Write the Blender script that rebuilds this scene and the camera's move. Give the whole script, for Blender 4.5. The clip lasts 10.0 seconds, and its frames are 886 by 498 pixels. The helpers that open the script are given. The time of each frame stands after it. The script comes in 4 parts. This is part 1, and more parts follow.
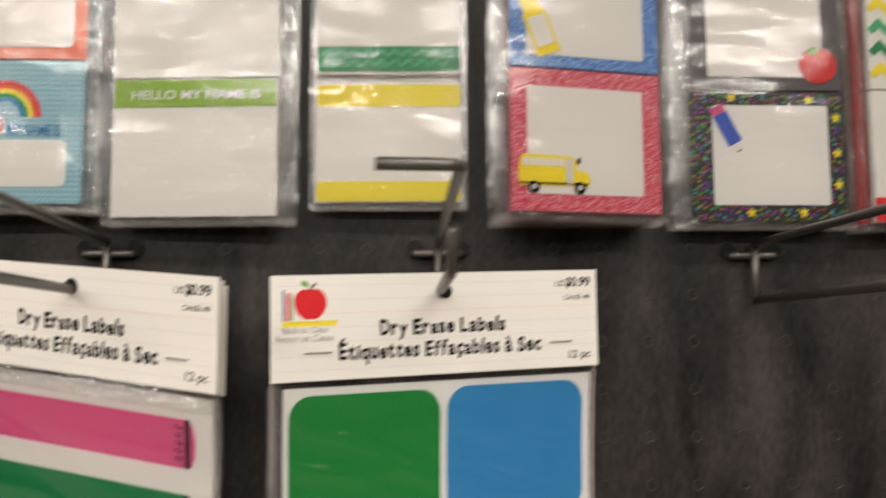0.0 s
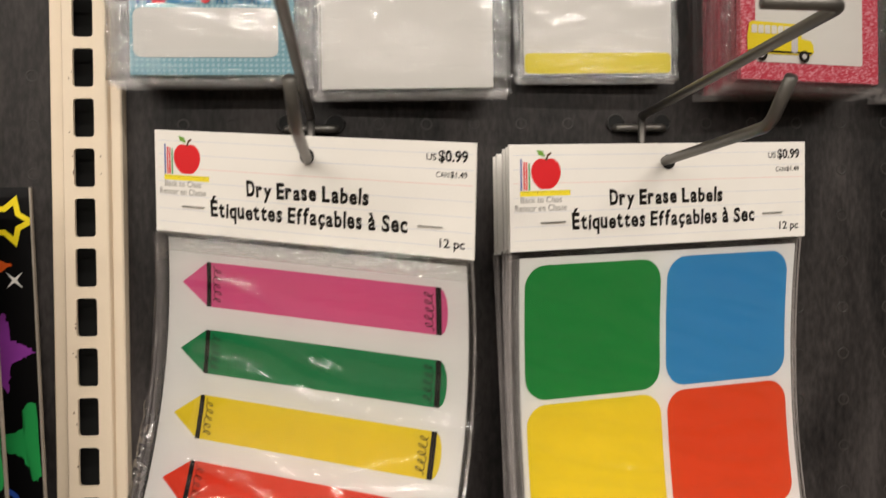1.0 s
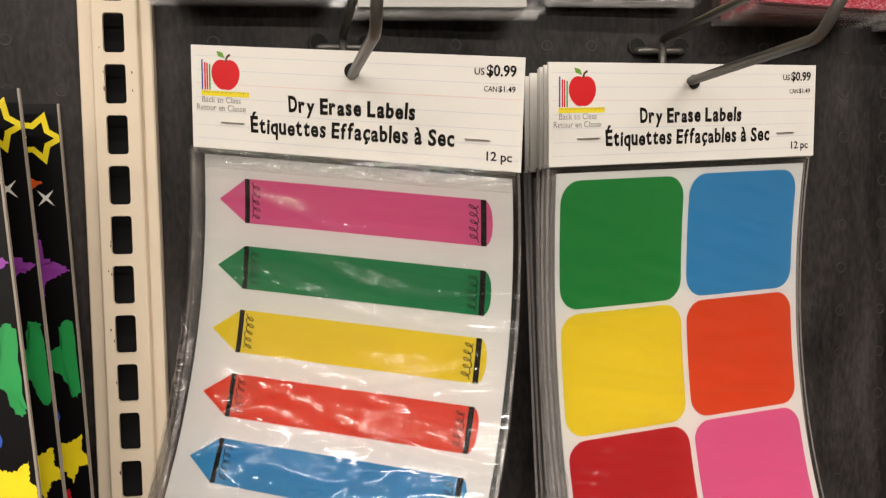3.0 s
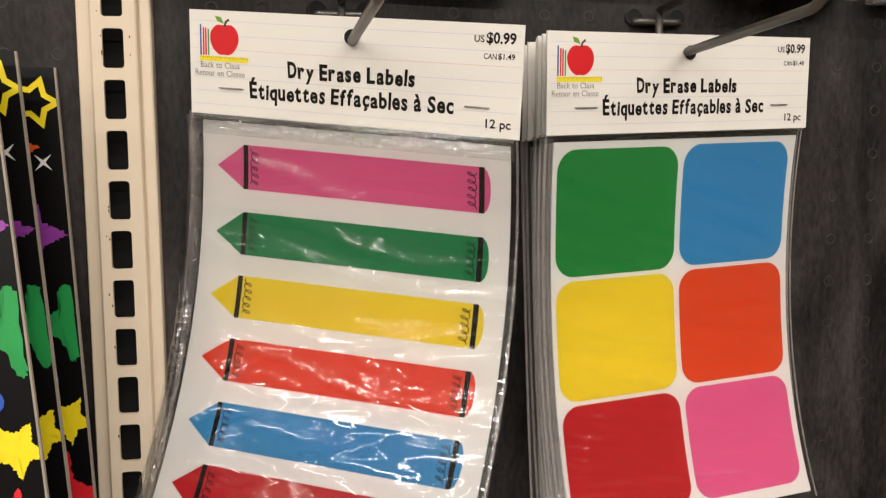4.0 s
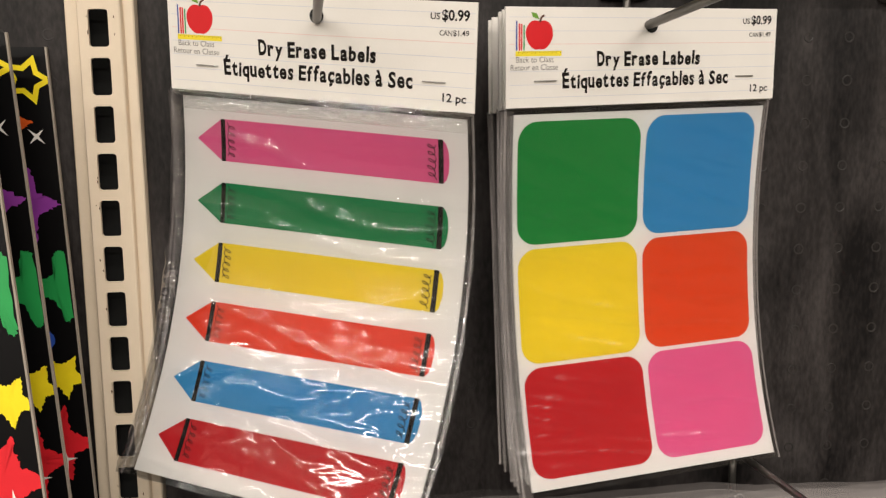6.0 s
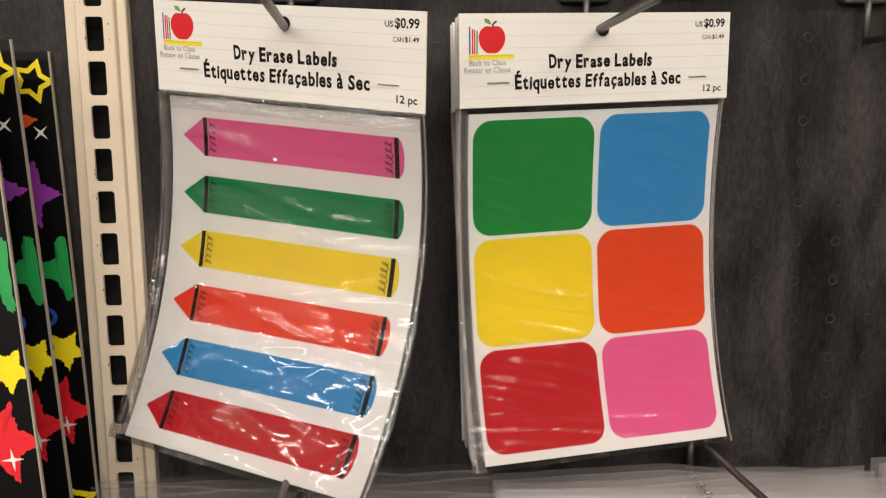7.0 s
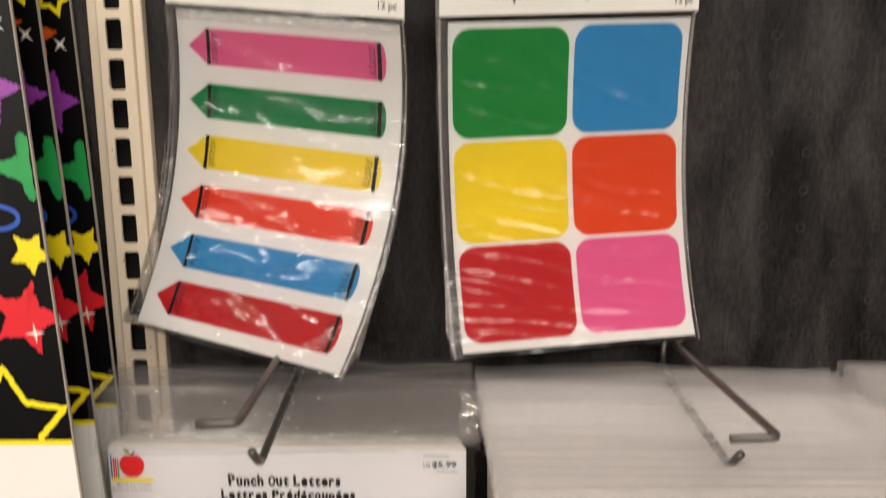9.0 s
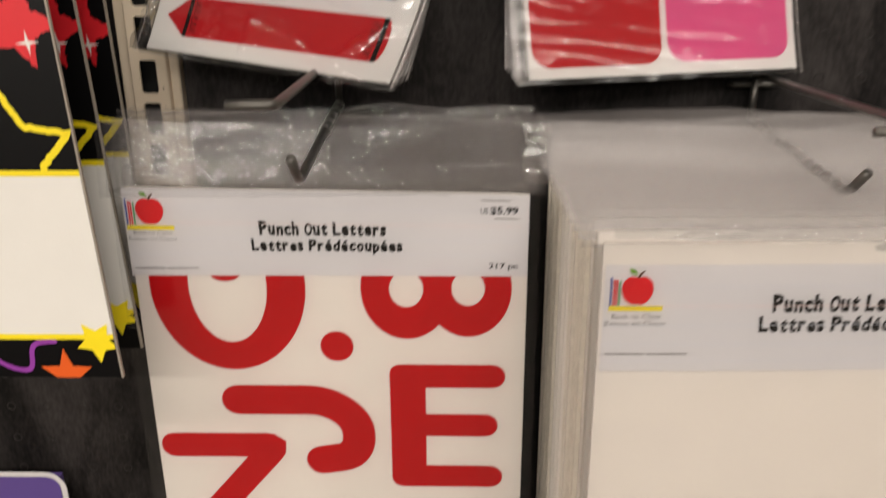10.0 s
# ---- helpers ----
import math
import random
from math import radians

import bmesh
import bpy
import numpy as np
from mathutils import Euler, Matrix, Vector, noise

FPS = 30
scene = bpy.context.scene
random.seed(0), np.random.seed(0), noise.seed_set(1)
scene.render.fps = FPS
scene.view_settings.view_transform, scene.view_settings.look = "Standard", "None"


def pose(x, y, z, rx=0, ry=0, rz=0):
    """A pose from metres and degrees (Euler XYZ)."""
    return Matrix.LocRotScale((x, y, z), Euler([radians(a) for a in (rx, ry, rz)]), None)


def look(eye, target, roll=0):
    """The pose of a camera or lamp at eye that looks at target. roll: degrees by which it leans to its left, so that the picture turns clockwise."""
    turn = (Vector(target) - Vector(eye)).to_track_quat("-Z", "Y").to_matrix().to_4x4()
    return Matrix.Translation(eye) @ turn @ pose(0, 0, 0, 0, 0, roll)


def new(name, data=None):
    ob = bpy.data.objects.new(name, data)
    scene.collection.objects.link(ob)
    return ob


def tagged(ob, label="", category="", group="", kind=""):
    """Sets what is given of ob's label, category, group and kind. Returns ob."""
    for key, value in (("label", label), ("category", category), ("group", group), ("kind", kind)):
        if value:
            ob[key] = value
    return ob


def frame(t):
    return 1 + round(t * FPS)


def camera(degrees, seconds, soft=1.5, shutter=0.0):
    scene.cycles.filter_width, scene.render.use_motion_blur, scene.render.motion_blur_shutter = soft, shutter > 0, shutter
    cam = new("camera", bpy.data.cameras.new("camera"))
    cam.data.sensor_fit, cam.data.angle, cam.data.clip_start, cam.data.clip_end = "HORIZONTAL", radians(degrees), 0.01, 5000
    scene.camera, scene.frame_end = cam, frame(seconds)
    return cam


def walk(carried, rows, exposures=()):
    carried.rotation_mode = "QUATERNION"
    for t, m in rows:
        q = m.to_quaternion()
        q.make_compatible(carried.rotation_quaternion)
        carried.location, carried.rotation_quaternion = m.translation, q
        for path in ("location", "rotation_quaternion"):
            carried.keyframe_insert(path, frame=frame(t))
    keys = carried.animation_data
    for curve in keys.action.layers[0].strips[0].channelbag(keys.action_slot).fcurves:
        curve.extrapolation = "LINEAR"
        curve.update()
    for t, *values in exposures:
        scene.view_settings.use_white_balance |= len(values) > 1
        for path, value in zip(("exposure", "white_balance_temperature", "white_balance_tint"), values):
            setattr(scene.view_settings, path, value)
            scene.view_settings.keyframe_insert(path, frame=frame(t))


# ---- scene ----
cam = camera(56.8, 10.0, soft=1.25, shutter=0.5)
PATH = [
    (0, (0.0108, 0.0564, 1.5499), (0.0295, 0.5537, 1.5976), -0.23),
    (0.5, (-0.0573, 0.0609, 1.5423), (-0.0407, 0.5604, 1.5579), -0.31),
    (1, (-0.1113, 0.0639, 1.5293), (-0.0778, 0.5628, 1.5255), -0.74),
    (1.5, (-0.1345, 0.0586, 1.5236), (-0.0867, 0.5560, 1.5074), -0.81),
    (2, (-0.1455, 0.0562, 1.5204), (-0.0873, 0.5521, 1.4946), -0.90),
    (2.5, (-0.1542, 0.0564, 1.5168), (-0.0895, 0.5512, 1.4866), -0.99),
    (4, (-0.1673, 0.0529, 1.5089), (-0.0895, 0.5443, 1.4600), -0.32),
    (4.5, (-0.1653, 0.0493, 1.5087), (-0.0854, 0.5396, 1.4512), -0.37),
    (5, (-0.1594, 0.0505, 1.5085), (-0.0808, 0.5404, 1.4462), -0.56),
    (5.5, (-0.1510, 0.0448, 1.5087), (-0.0829, 0.5358, 1.4431), -0.66),
    (7, (-0.0835, -0.0078, 1.5168), (-0.0625, 0.4860, 1.4409), -0.45),
    (7.5, (-0.0703, -0.0130, 1.5130), (-0.0621, 0.4802, 1.4311), -0.47),
    (8, (-0.0615, -0.0227, 1.5091), (-0.0599, 0.4701, 1.4242), -0.58),
    (8.5, (-0.0566, -0.0420, 1.5088), (-0.0563, 0.4509, 1.4253), -0.59),
    (9, (-0.0500, -0.0508, 1.4831), (-0.0533, 0.4400, 1.3873), -0.34),
    (9.5, (-0.0563, -0.0327, 1.4230), (-0.0620, 0.4492, 1.2901), -0.36),
    (10, (-0.0794, -0.0034, 1.3846), (-0.0879, 0.4669, 1.2151), -0.28),
]
walk(cam, [(t, look(eye, target, roll)) for t, eye, target, roll in PATH],
     [(0.0, 0.0), (8.6, 0.0), (9.5, -0.12), (10.0, -0.28)])


# ---- light: store ceiling fixtures ----
world = bpy.data.worlds.new("store_air")
scene.world = world
world.use_nodes = True
world.node_tree.nodes["Background"].inputs[0].default_value = (1.0, 0.86, 0.68, 1)
world.node_tree.nodes["Background"].inputs[1].default_value = 0.12
scene.cycles.transparent_max_bounces = 32
LAMPS = [(x, y, 2.95, 2.2, 0.11, power * k) for y, power in ((-1.0, 38), (-2.8, 80), (-4.9, 48)) for x, k in ((-3.85, 0.72), (-1.45, 0.95), (0.95, 1.06))]
for x, y, z, wx, wy, power in LAMPS:
    lamp = bpy.data.lights.new("ceiling_tube", "AREA")
    lamp.shape, lamp.size, lamp.size_y, lamp.energy = "RECTANGLE", wx, wy, power
    lamp.color = (1.0, 0.926, 0.835)
    ob = new("ceiling_tube", lamp)
    ob.matrix_world = pose(x, y, z - 0.055)


# ---- materials ----
def lin(r, g, b):
    return tuple(((c / 255 + 0.055) / 1.055) ** 2.4 if c > 10 else c / 255 / 12.92 for c in (r, g, b)) + (1,)


def nodes_of(name):
    m = bpy.data.materials.new(name)
    m.use_nodes = True
    return m, m.node_tree.nodes, m.node_tree.links, m.node_tree.nodes["Principled BSDF"]


def noise_node(n, l, scale, detail=4.0, stretch=(1, 1, 1)):
    co, mp, nz = n.new("ShaderNodeTexCoord"), n.new("ShaderNodeMapping"), n.new("ShaderNodeTexNoise")
    mp.inputs["Scale"].default_value = stretch
    nz.inputs["Scale"].default_value, nz.inputs["Detail"].default_value = scale, detail
    l.new(co.outputs["Object"], mp.inputs["Vector"])
    l.new(mp.outputs["Vector"], nz.inputs["Vector"])
    return nz


def ramp_node(n, l, src, stops):
    r = n.new("ShaderNodeValToRGB")
    while len(r.color_ramp.elements) < len(stops):
        r.color_ramp.elements.new(0.5)
    for e, (p, c) in zip(r.color_ramp.elements, stops):
        e.position, e.color = p, c
    l.new(src, r.inputs["Fac"])
    return r


def bump_node(n, l, src, strength, distance, bsdf):
    b = n.new("ShaderNodeBump")
    b.inputs["Strength"].default_value, b.inputs["Distance"].default_value = strength, distance
    l.new(src, b.inputs["Height"])
    l.new(b.outputs["Normal"], bsdf.inputs["Normal"])


def shade(c, k):
    return tuple(min(1.0, v * k) for v in c[:3]) + (1,)


def paper(name, rgb, rough=0.55, vary=0.05, bump=0.15, metal=0.0, scale=45, spec=0.4):
    """Printed card, paint or wire: a base colour with mottling at two scales."""
    m, n, l, p = nodes_of(name)
    c = lin(*rgb)
    a, b = noise_node(n, l, scale), noise_node(n, l, 900, 2)
    mix = n.new("ShaderNodeMath")
    mix.operation = "MULTIPLY_ADD"
    mix.inputs[1].default_value = 0.3
    l.new(b.outputs["Fac"], mix.inputs[0])
    l.new(a.outputs["Fac"], mix.inputs[2])
    r = ramp_node(n, l, mix.outputs[0], [(0.35, shade(c, 1 - vary)), (0.95, shade(c, 1 + vary))])
    l.new(r.outputs["Color"], p.inputs["Base Color"])
    p.inputs["Roughness"].default_value, p.inputs["Metallic"].default_value = rough, metal
    p.inputs["Specular IOR Level"].default_value = spec
    bump_node(n, l, b.outputs["Fac"], bump, 0.0004, p)
    return m


def film_material(name, haze, wrinkle, bump_scale, tint=(1, 1, 1), gloss=1.0, rough=0.06, fine=0.25, ior=1.72, stretch=(0.5, 0.5, 2.6), sheen=0.0, depth=0.004):
    """Clear bag film: see-through, with Fresnel gloss and a little milkiness."""
    m, n, l, p = nodes_of(name)
    n.remove(p)
    out = n["Material Output"]
    clear, milk, shine = n.new("ShaderNodeBsdfTransparent"), n.new("ShaderNodeBsdfDiffuse"), n.new("ShaderNodeBsdfGlossy")
    clear.inputs["Color"].default_value = (*tint, 1)
    milk.inputs["Color"].default_value = (0.87, 0.79, 0.765, 1)
    shine.inputs["Roughness"].default_value = rough
    shine.inputs["Color"].default_value = (gloss, gloss, gloss, 1)
    a, b = noise_node(n, l, bump_scale, 3, stretch), noise_node(n, l, bump_scale * 4.3, 2, (0.6, 0.6, 1.6))
    add = n.new("ShaderNodeMath")
    add.operation = "MULTIPLY_ADD"
    add.inputs[1].default_value = fine
    l.new(b.outputs["Fac"], add.inputs[0])
    l.new(a.outputs["Fac"], add.inputs[2])
    bp, fr = n.new("ShaderNodeBump"), n.new("ShaderNodeFresnel")
    bp.inputs["Strength"].default_value, bp.inputs["Distance"].default_value = wrinkle, depth
    l.new(add.outputs[0], bp.inputs["Height"])
    l.new(bp.outputs["Normal"], shine.inputs["Normal"])
    l.new(bp.outputs["Normal"], fr.inputs["Normal"])
    fr.inputs["IOR"].default_value = ior
    m1, m2, lobes = n.new("ShaderNodeMixShader"), n.new("ShaderNodeMixShader"), n.new("ShaderNodeMixShader")
    wide = n.new("ShaderNodeBsdfGlossy")
    wide.inputs["Roughness"].default_value, wide.inputs["Color"].default_value = 0.2, (gloss, gloss, gloss, 1)
    l.new(bp.outputs["Normal"], wide.inputs["Normal"])
    lobes.inputs["Fac"].default_value = sheen
    l.new(shine.outputs[0], lobes.inputs[1])
    l.new(wide.outputs[0], lobes.inputs[2])
    m1.inputs["Fac"].default_value = haze
    l.new(clear.outputs[0], m1.inputs[1])
    l.new(milk.outputs[0], m1.inputs[2])
    l.new(fr.outputs["Fac"], m2.inputs["Fac"])
    l.new(m1.outputs[0], m2.inputs[1])
    l.new(lobes.outputs[0], m2.inputs[2])
    l.new(m2.outputs[0], out.inputs["Surface"])
    return m


def pegboard_material():
    """Charcoal hardboard laminate with a weathered, upright wood grain."""
    m, n, l, p = nodes_of("pegboard_laminate")
    a, b, c = noise_node(n, l, 34, 7, (1.0, 1.0, 0.3)), noise_node(n, l, 8, 3, (1, 1, 0.4)), noise_node(n, l, 400, 4, (1, 1, 0.38))
    a.inputs["Distortion"].default_value, b.inputs["Distortion"].default_value = 0.7, 1.5
    s1, s2 = n.new("ShaderNodeMath"), n.new("ShaderNodeMath")
    s1.operation = s2.operation = "MULTIPLY_ADD"
    s1.inputs[1].default_value, s2.inputs[1].default_value = 0.34, 0.6
    l.new(b.outputs["Fac"], s1.inputs[0])
    l.new(a.outputs["Fac"], s1.inputs[2])
    l.new(c.outputs["Fac"], s2.inputs[0])
    l.new(s1.outputs[0], s2.inputs[2])
    wave, fade, half = n.new("ShaderNodeTexWave"), n.new("ShaderNodeMath"), n.new("ShaderNodeMath")
    wave.bands_direction = "X"
    for key, value in (("Scale", 4.0), ("Distortion", 9.0), ("Detail", 4.0), ("Detail Scale", 1.6), ("Detail Roughness", 0.62)):
        wave.inputs[key].default_value = value
    l.new(a.inputs["Vector"].links[0].from_socket, wave.inputs["Vector"])
    fade.operation, half.operation = "MULTIPLY_ADD", "MULTIPLY"
    fade.inputs[1].default_value, half.inputs[1].default_value = 0.16, 0.6
    l.new(wave.outputs["Fac"], fade.inputs[0])
    l.new(s2.outputs[0], fade.inputs[2])
    l.new(fade.outputs[0], half.inputs[0])
    r = ramp_node(n, l, half.outputs[0], [(0.48, (0.0044, 0.0038, 0.0039, 1)), (0.64, (0.0215, 0.0184, 0.0178, 1)), (0.86, (0.056, 0.049, 0.0475, 1))])
    l.new(r.outputs["Color"], p.inputs["Base Color"])
    rr = ramp_node(n, l, a.outputs["Fac"], [(0.3, (0.42, 0.42, 0.42, 1)), (0.7, (0.58, 0.58, 0.58, 1))])
    l.new(rr.outputs["Color"], p.inputs["Roughness"])
    p.inputs["Specular IOR Level"].default_value = 0.2
    bump_node(n, l, s2.outputs[0], 0.25, 0.0012, p)
    return m


def speckled(name, base, spot, scale, stretch, lo, hi):
    """Foil-like print: slanting light flecks on a base colour."""
    m, n, l, p = nodes_of(name)
    a = noise_node(n, l, scale, 2, stretch)
    n[a.name].inputs["Distortion"].default_value = 0.6
    r = ramp_node(n, l, a.outputs["Fac"], [(lo, lin(*base)), (hi, lin(*spot))])
    l.new(r.outputs["Color"], p.inputs["Base Color"])
    p.inputs["Roughness"].default_value = 0.45
    return m


def dotted(name, base, dot, pitch, radius, confetti=False):
    """Small round dots on a plain ground; confetti: scattered dots of many colours."""
    m, n, l, p = nodes_of(name)
    co, v = n.new("ShaderNodeTexCoord"), n.new("ShaderNodeTexVoronoi")
    v.voronoi_dimensions = "2D"
    flat_co, sep = n.new("ShaderNodeCombineXYZ"), n.new("ShaderNodeSeparateXYZ")
    l.new(co.outputs["Object"], sep.inputs[0])
    l.new(sep.outputs["X"], flat_co.inputs["X"])
    l.new(sep.outputs["Z"], flat_co.inputs["Y"])
    l.new(flat_co.outputs[0], v.inputs["Vector"])
    v.inputs["Scale"].default_value = 1 / pitch
    v.inputs["Randomness"].default_value = 0.9 if confetti else 0.0
    r = ramp_node(n, l, v.outputs["Distance"], [(radius, (1, 1, 1, 1)), (radius + 0.08, (0, 0, 0, 1))])
    mix = n.new("ShaderNodeMix")
    mix.data_type = "RGBA"
    l.new(r.outputs["Color"], mix.inputs[0])
    mix.inputs[6].default_value, mix.inputs[7].default_value = lin(*base), lin(*dot)
    if confetti:
        hs = n.new("ShaderNodeHueSaturation")
        hs.inputs["Color"].default_value = lin(150, 30, 34)
        sc = n.new("ShaderNodeSeparateColor")
        l.new(v.outputs["Color"], sc.inputs[0])
        l.new(sc.outputs[0], hs.inputs["Hue"])
        l.new(hs.outputs[0], mix.inputs[7])
    l.new(mix.outputs[2], p.inputs["Base Color"])
    p.inputs["Roughness"].default_value = 0.45
    return m


M = {
    "peg": pegboard_material(),
    "rim": paper("pegboard_rim", (31, 29, 28), 0.5, 0.3),
    "rim_worn": paper("worn_hole_rim", (40, 37, 35), 0.42, 0.45, 0.2, 0, 120, 0.3),
    # near-black that puts the shade of slots and holes into the colour
    "dark": paper("painted_dark", (10, 10, 10), 0.8, 0.1),
    "cream": paper("cream_powder_coat", (214, 198, 176), 0.42, 0.03, 0.1),
    "white": paper("white_card", (226, 222, 216), 0.5, 0.02),
    "sheet": paper("white_sticker_sheet", (224, 221, 217), 0.4, 0.02),
    "ivory": paper("ivory_letter_card", (222, 214, 206), 0.5, 0.03),
    "ivory_edge": paper("ivory_sheet_edge", (208, 199, 186), 0.6, 0.12, 0.3, 0, 160),
    "slate": paper("pale_grey_header", (208, 204, 205), 0.5, 0.02),
    "ink": paper("black_ink", (22, 18, 16), 0.5, 0.1, 0.1, 0, 45, 0.12),
    "grey_ink": paper("grey_ink", (120, 116, 112), 0.5, 0.1),
    "rule_blue": paper("pale_blue_rule", (204, 205, 212), 0.5, 0.02),
    "rule_red": paper("pale_red_rule", (226, 196, 190), 0.5, 0.02),
    "apple": paper("apple_red", (205, 24, 32), 0.45),
    "leaf": paper("leaf_green", (104, 150, 52), 0.45),
    "stalk": paper("stalk_brown", (84, 52, 34), 0.45),
    "ruler": paper("ruler_yellow", (232, 212, 46), 0.45),
    "book_blue": paper("book_blue", (60, 78, 150), 0.45),
    "book_green": paper("book_green", (70, 150, 90), 0.45),
    "steel": paper("staple_steel", (170, 168, 164), 0.3, 0.05, 0.1, 0.9),
    "wire": paper("dull_zinc_wire", (104, 101, 97), 0.42, 0.15, 0.3, 0.75),
    "pink": paper("sticker_pink", (210, 88, 136), 0.4, 0.03, 0.1, 0, 45, 0.2),
    "green": paper("sticker_green", (18, 120, 70), 0.4, 0.03, 0.1, 0, 45, 0.2),
    "leafgreen": paper("sticker_leaf_green", (22, 126, 54), 0.4, 0.03, 0.1, 0, 45, 0.2),
    "yellow": paper("sticker_yellow", (222, 196, 38), 0.4, 0.03, 0.1, 0, 45, 0.2),
    "orange": paper("sticker_orange", (212, 58, 32), 0.4, 0.03, 0.1, 0, 45, 0.2),
    "deep_orange": paper("sticker_deep_orange", (208, 68, 26), 0.4, 0.03, 0.1, 0, 45, 0.2),
    "blue": paper("sticker_blue", (48, 130, 180), 0.4, 0.03, 0.1, 0, 45, 0.2),
    "red": paper("sticker_red", (178, 26, 33), 0.4, 0.03, 0.1, 0, 45, 0.2),
    "letter_red": paper("letter_red", (178, 8, 16), 0.4, 0.05, 0.1, 0, 45, 0.2),
    "black": paper("black_print", (9, 8, 9), 0.4, 0.1, 0.1, 0, 45, 0.15),
    "edge": paper("cut_board_edge", (150, 140, 128), 0.6, 0.1),
    "star_yellow": paper("star_yellow", (240, 216, 30), 0.4),
    "star_orange": paper("star_orange", (222, 92, 30), 0.4),
    "star_purple": paper("star_purple", (142, 58, 156), 0.4),
    "star_green": paper("star_green", (34, 148, 74), 0.4),
    "star_red": paper("star_red", (214, 34, 44), 0.4),
    "star_blue": paper("star_blue", (44, 82, 176), 0.4),
    "purple": paper("purple_plastic", (92, 72, 138), 0.4),
    "sky": dotted("pale_blue_dotted_print", (126, 172, 186), (168, 202, 210), 0.0026, 0.24),
    "confetti": dotted("confetti_print", (22, 20, 22), (0, 0, 0), 0.0029, 0.24, True),
    "glitter_red": speckled("red_foil_print", (196, 44, 70), (232, 160, 170), 620, (1, 1, 2.2), 0.48, 0.62),
    "glitter_blue": speckled("blue_foil_print", (58, 112, 186), (150, 184, 222), 520, (1, 1, 2.5), 0.48, 0.66),
    "lime": paper("lime_band", (132, 170, 40), 0.45),
    "tag_yellow": paper("tag_yellow", (232, 214, 58), 0.45),
    "tag_orange": paper("tag_orange", (222, 96, 52), 0.45),
    "tag_green": paper("tag_green", (22, 128, 78), 0.45),
    "tag_teal": paper("tag_pale_green", (66, 166, 112), 0.45),
    "grey_card": paper("grey_card", (84, 78, 80), 0.5),
    "film": film_material("bag_film", 0.004, 0.68, 15, (0.77, 0.77, 0.77), 0.9, 0.09, 0.10, 1.6, (1.0, 1.0, 1.1), 0.86, 0.010),
    "film_crisp": film_material("crinkled_bag_film", 0.003, 0.20, 26, (0.585, 0.585, 0.585), 1.0, 0.05, 0.06, 1.52, (0.5, 0.5, 2.2), 0.12, 0.008),
    "film_behind": film_material("inner_bag_film", 0.03, 0.2, 30, (0.93, 0.93, 0.93), 0.6, 0.10, 0.2, 1.5),
    "film_edge": film_material("bag_edge_film", 0.22, 0.3, 160, (0.85, 0.85, 0.85), 1.0, 0.12, 0.3, 1.9),
    "film_tag": film_material("tag_bag_film", 0.004, 0.13, 34, (0.645, 0.645, 0.645), 0.4, 0.07),
    "film_letters": film_material("letter_bag_film", 0.004, 0.6, 14, (0.87, 0.87, 0.87), 0.8, 0.09, 0.2, 1.5, (1.6, 1.6, 0.6), 0.6, 0.008),
    "film_milky": film_material("milky_bag_film", 0.095, 0.10, 30, (0.90, 0.90, 0.90), 0.10, 0.4),
    "film_seam": film_material("crimped_seam_film", 0.035, 0.25, 160, (0.93, 0.93, 0.93), 1.0, 0.08, 0.25, 2.5),
    "film_margin": film_material("clear_margin_film", 0.012, 0.25, 160, (0.92, 0.92, 0.92), 0.9, 0.09, 0.25, 1.75),
    "film_pucker": film_material("puckered_film", 0.004, 0.3, 160, (0.97, 0.97, 0.97), 1.0, 0.06, 0.25, 2.3),
    "film_hem": film_material("welded_film_hem", 0.07, 0.1, 160, (0.95, 0.95, 0.95), 0.25, 0.2),
    "film_flap": film_material("flap_film", 0.024, 0.28, 40, (0.94, 0.94, 0.94), 0.5, 0.08, 0.25, 1.55),
    "wall": paper("plain_store_wall", (170, 160, 146), 0.7, 0.05, 0.2, 0, 3),
    "wall_far": paper("dark_far_wall", (84, 76, 68), 0.7, 0.12, 0.2, 0, 3),
    "floor": paper("store_floor", (98, 91, 82), 0.5, 0.08, 0.2, 0, 4),
    "ceiling": paper("ceiling_board", (214, 208, 198), 0.8, 0.04, 0.2, 0, 5),
    "lamp_body": paper("fixture_enamel", (230, 228, 222), 0.4),
}


# ---- mesh helpers ----
def part(name, bm, material, parent=None, label="", smooth=False):
    """Links a bmesh as one mesh object under a thing or a part."""
    me = bpy.data.meshes.new(name)
    if smooth:
        for f in bm.faces:
            f.smooth = True
    bm.to_mesh(me)
    bm.free()
    me.materials.append(M[material])
    ob = new(name, me)
    ob.parent = parent
    if material.startswith("film"):
        ob.visible_shadow = False
    if label:
        ob["label"] = label
    return ob


def thing(name, label, category, group=""):
    ob = new(name)
    ob.empty_display_size = 0.01
    return tagged(ob, label, category, group)


def box(x0, y0, z0, x1, y1, z1, bevel=0.0, bm=None):
    bm = bm or bmesh.new()
    r = bmesh.ops.create_cube(bm, size=1)
    for v in r["verts"]:
        v.co = Vector(((x0 + x1) / 2 + v.co.x * (x1 - x0), (y0 + y1) / 2 + v.co.y * (y1 - y0), (z0 + z1) / 2 + v.co.z * (z1 - z0)))
    if bevel:
        es = list({e for v in r["verts"] for e in v.link_edges})
        bmesh.ops.bevel(bm, geom=es, offset=bevel, segments=2, affect="EDGES", profile=0.5)
    return bm


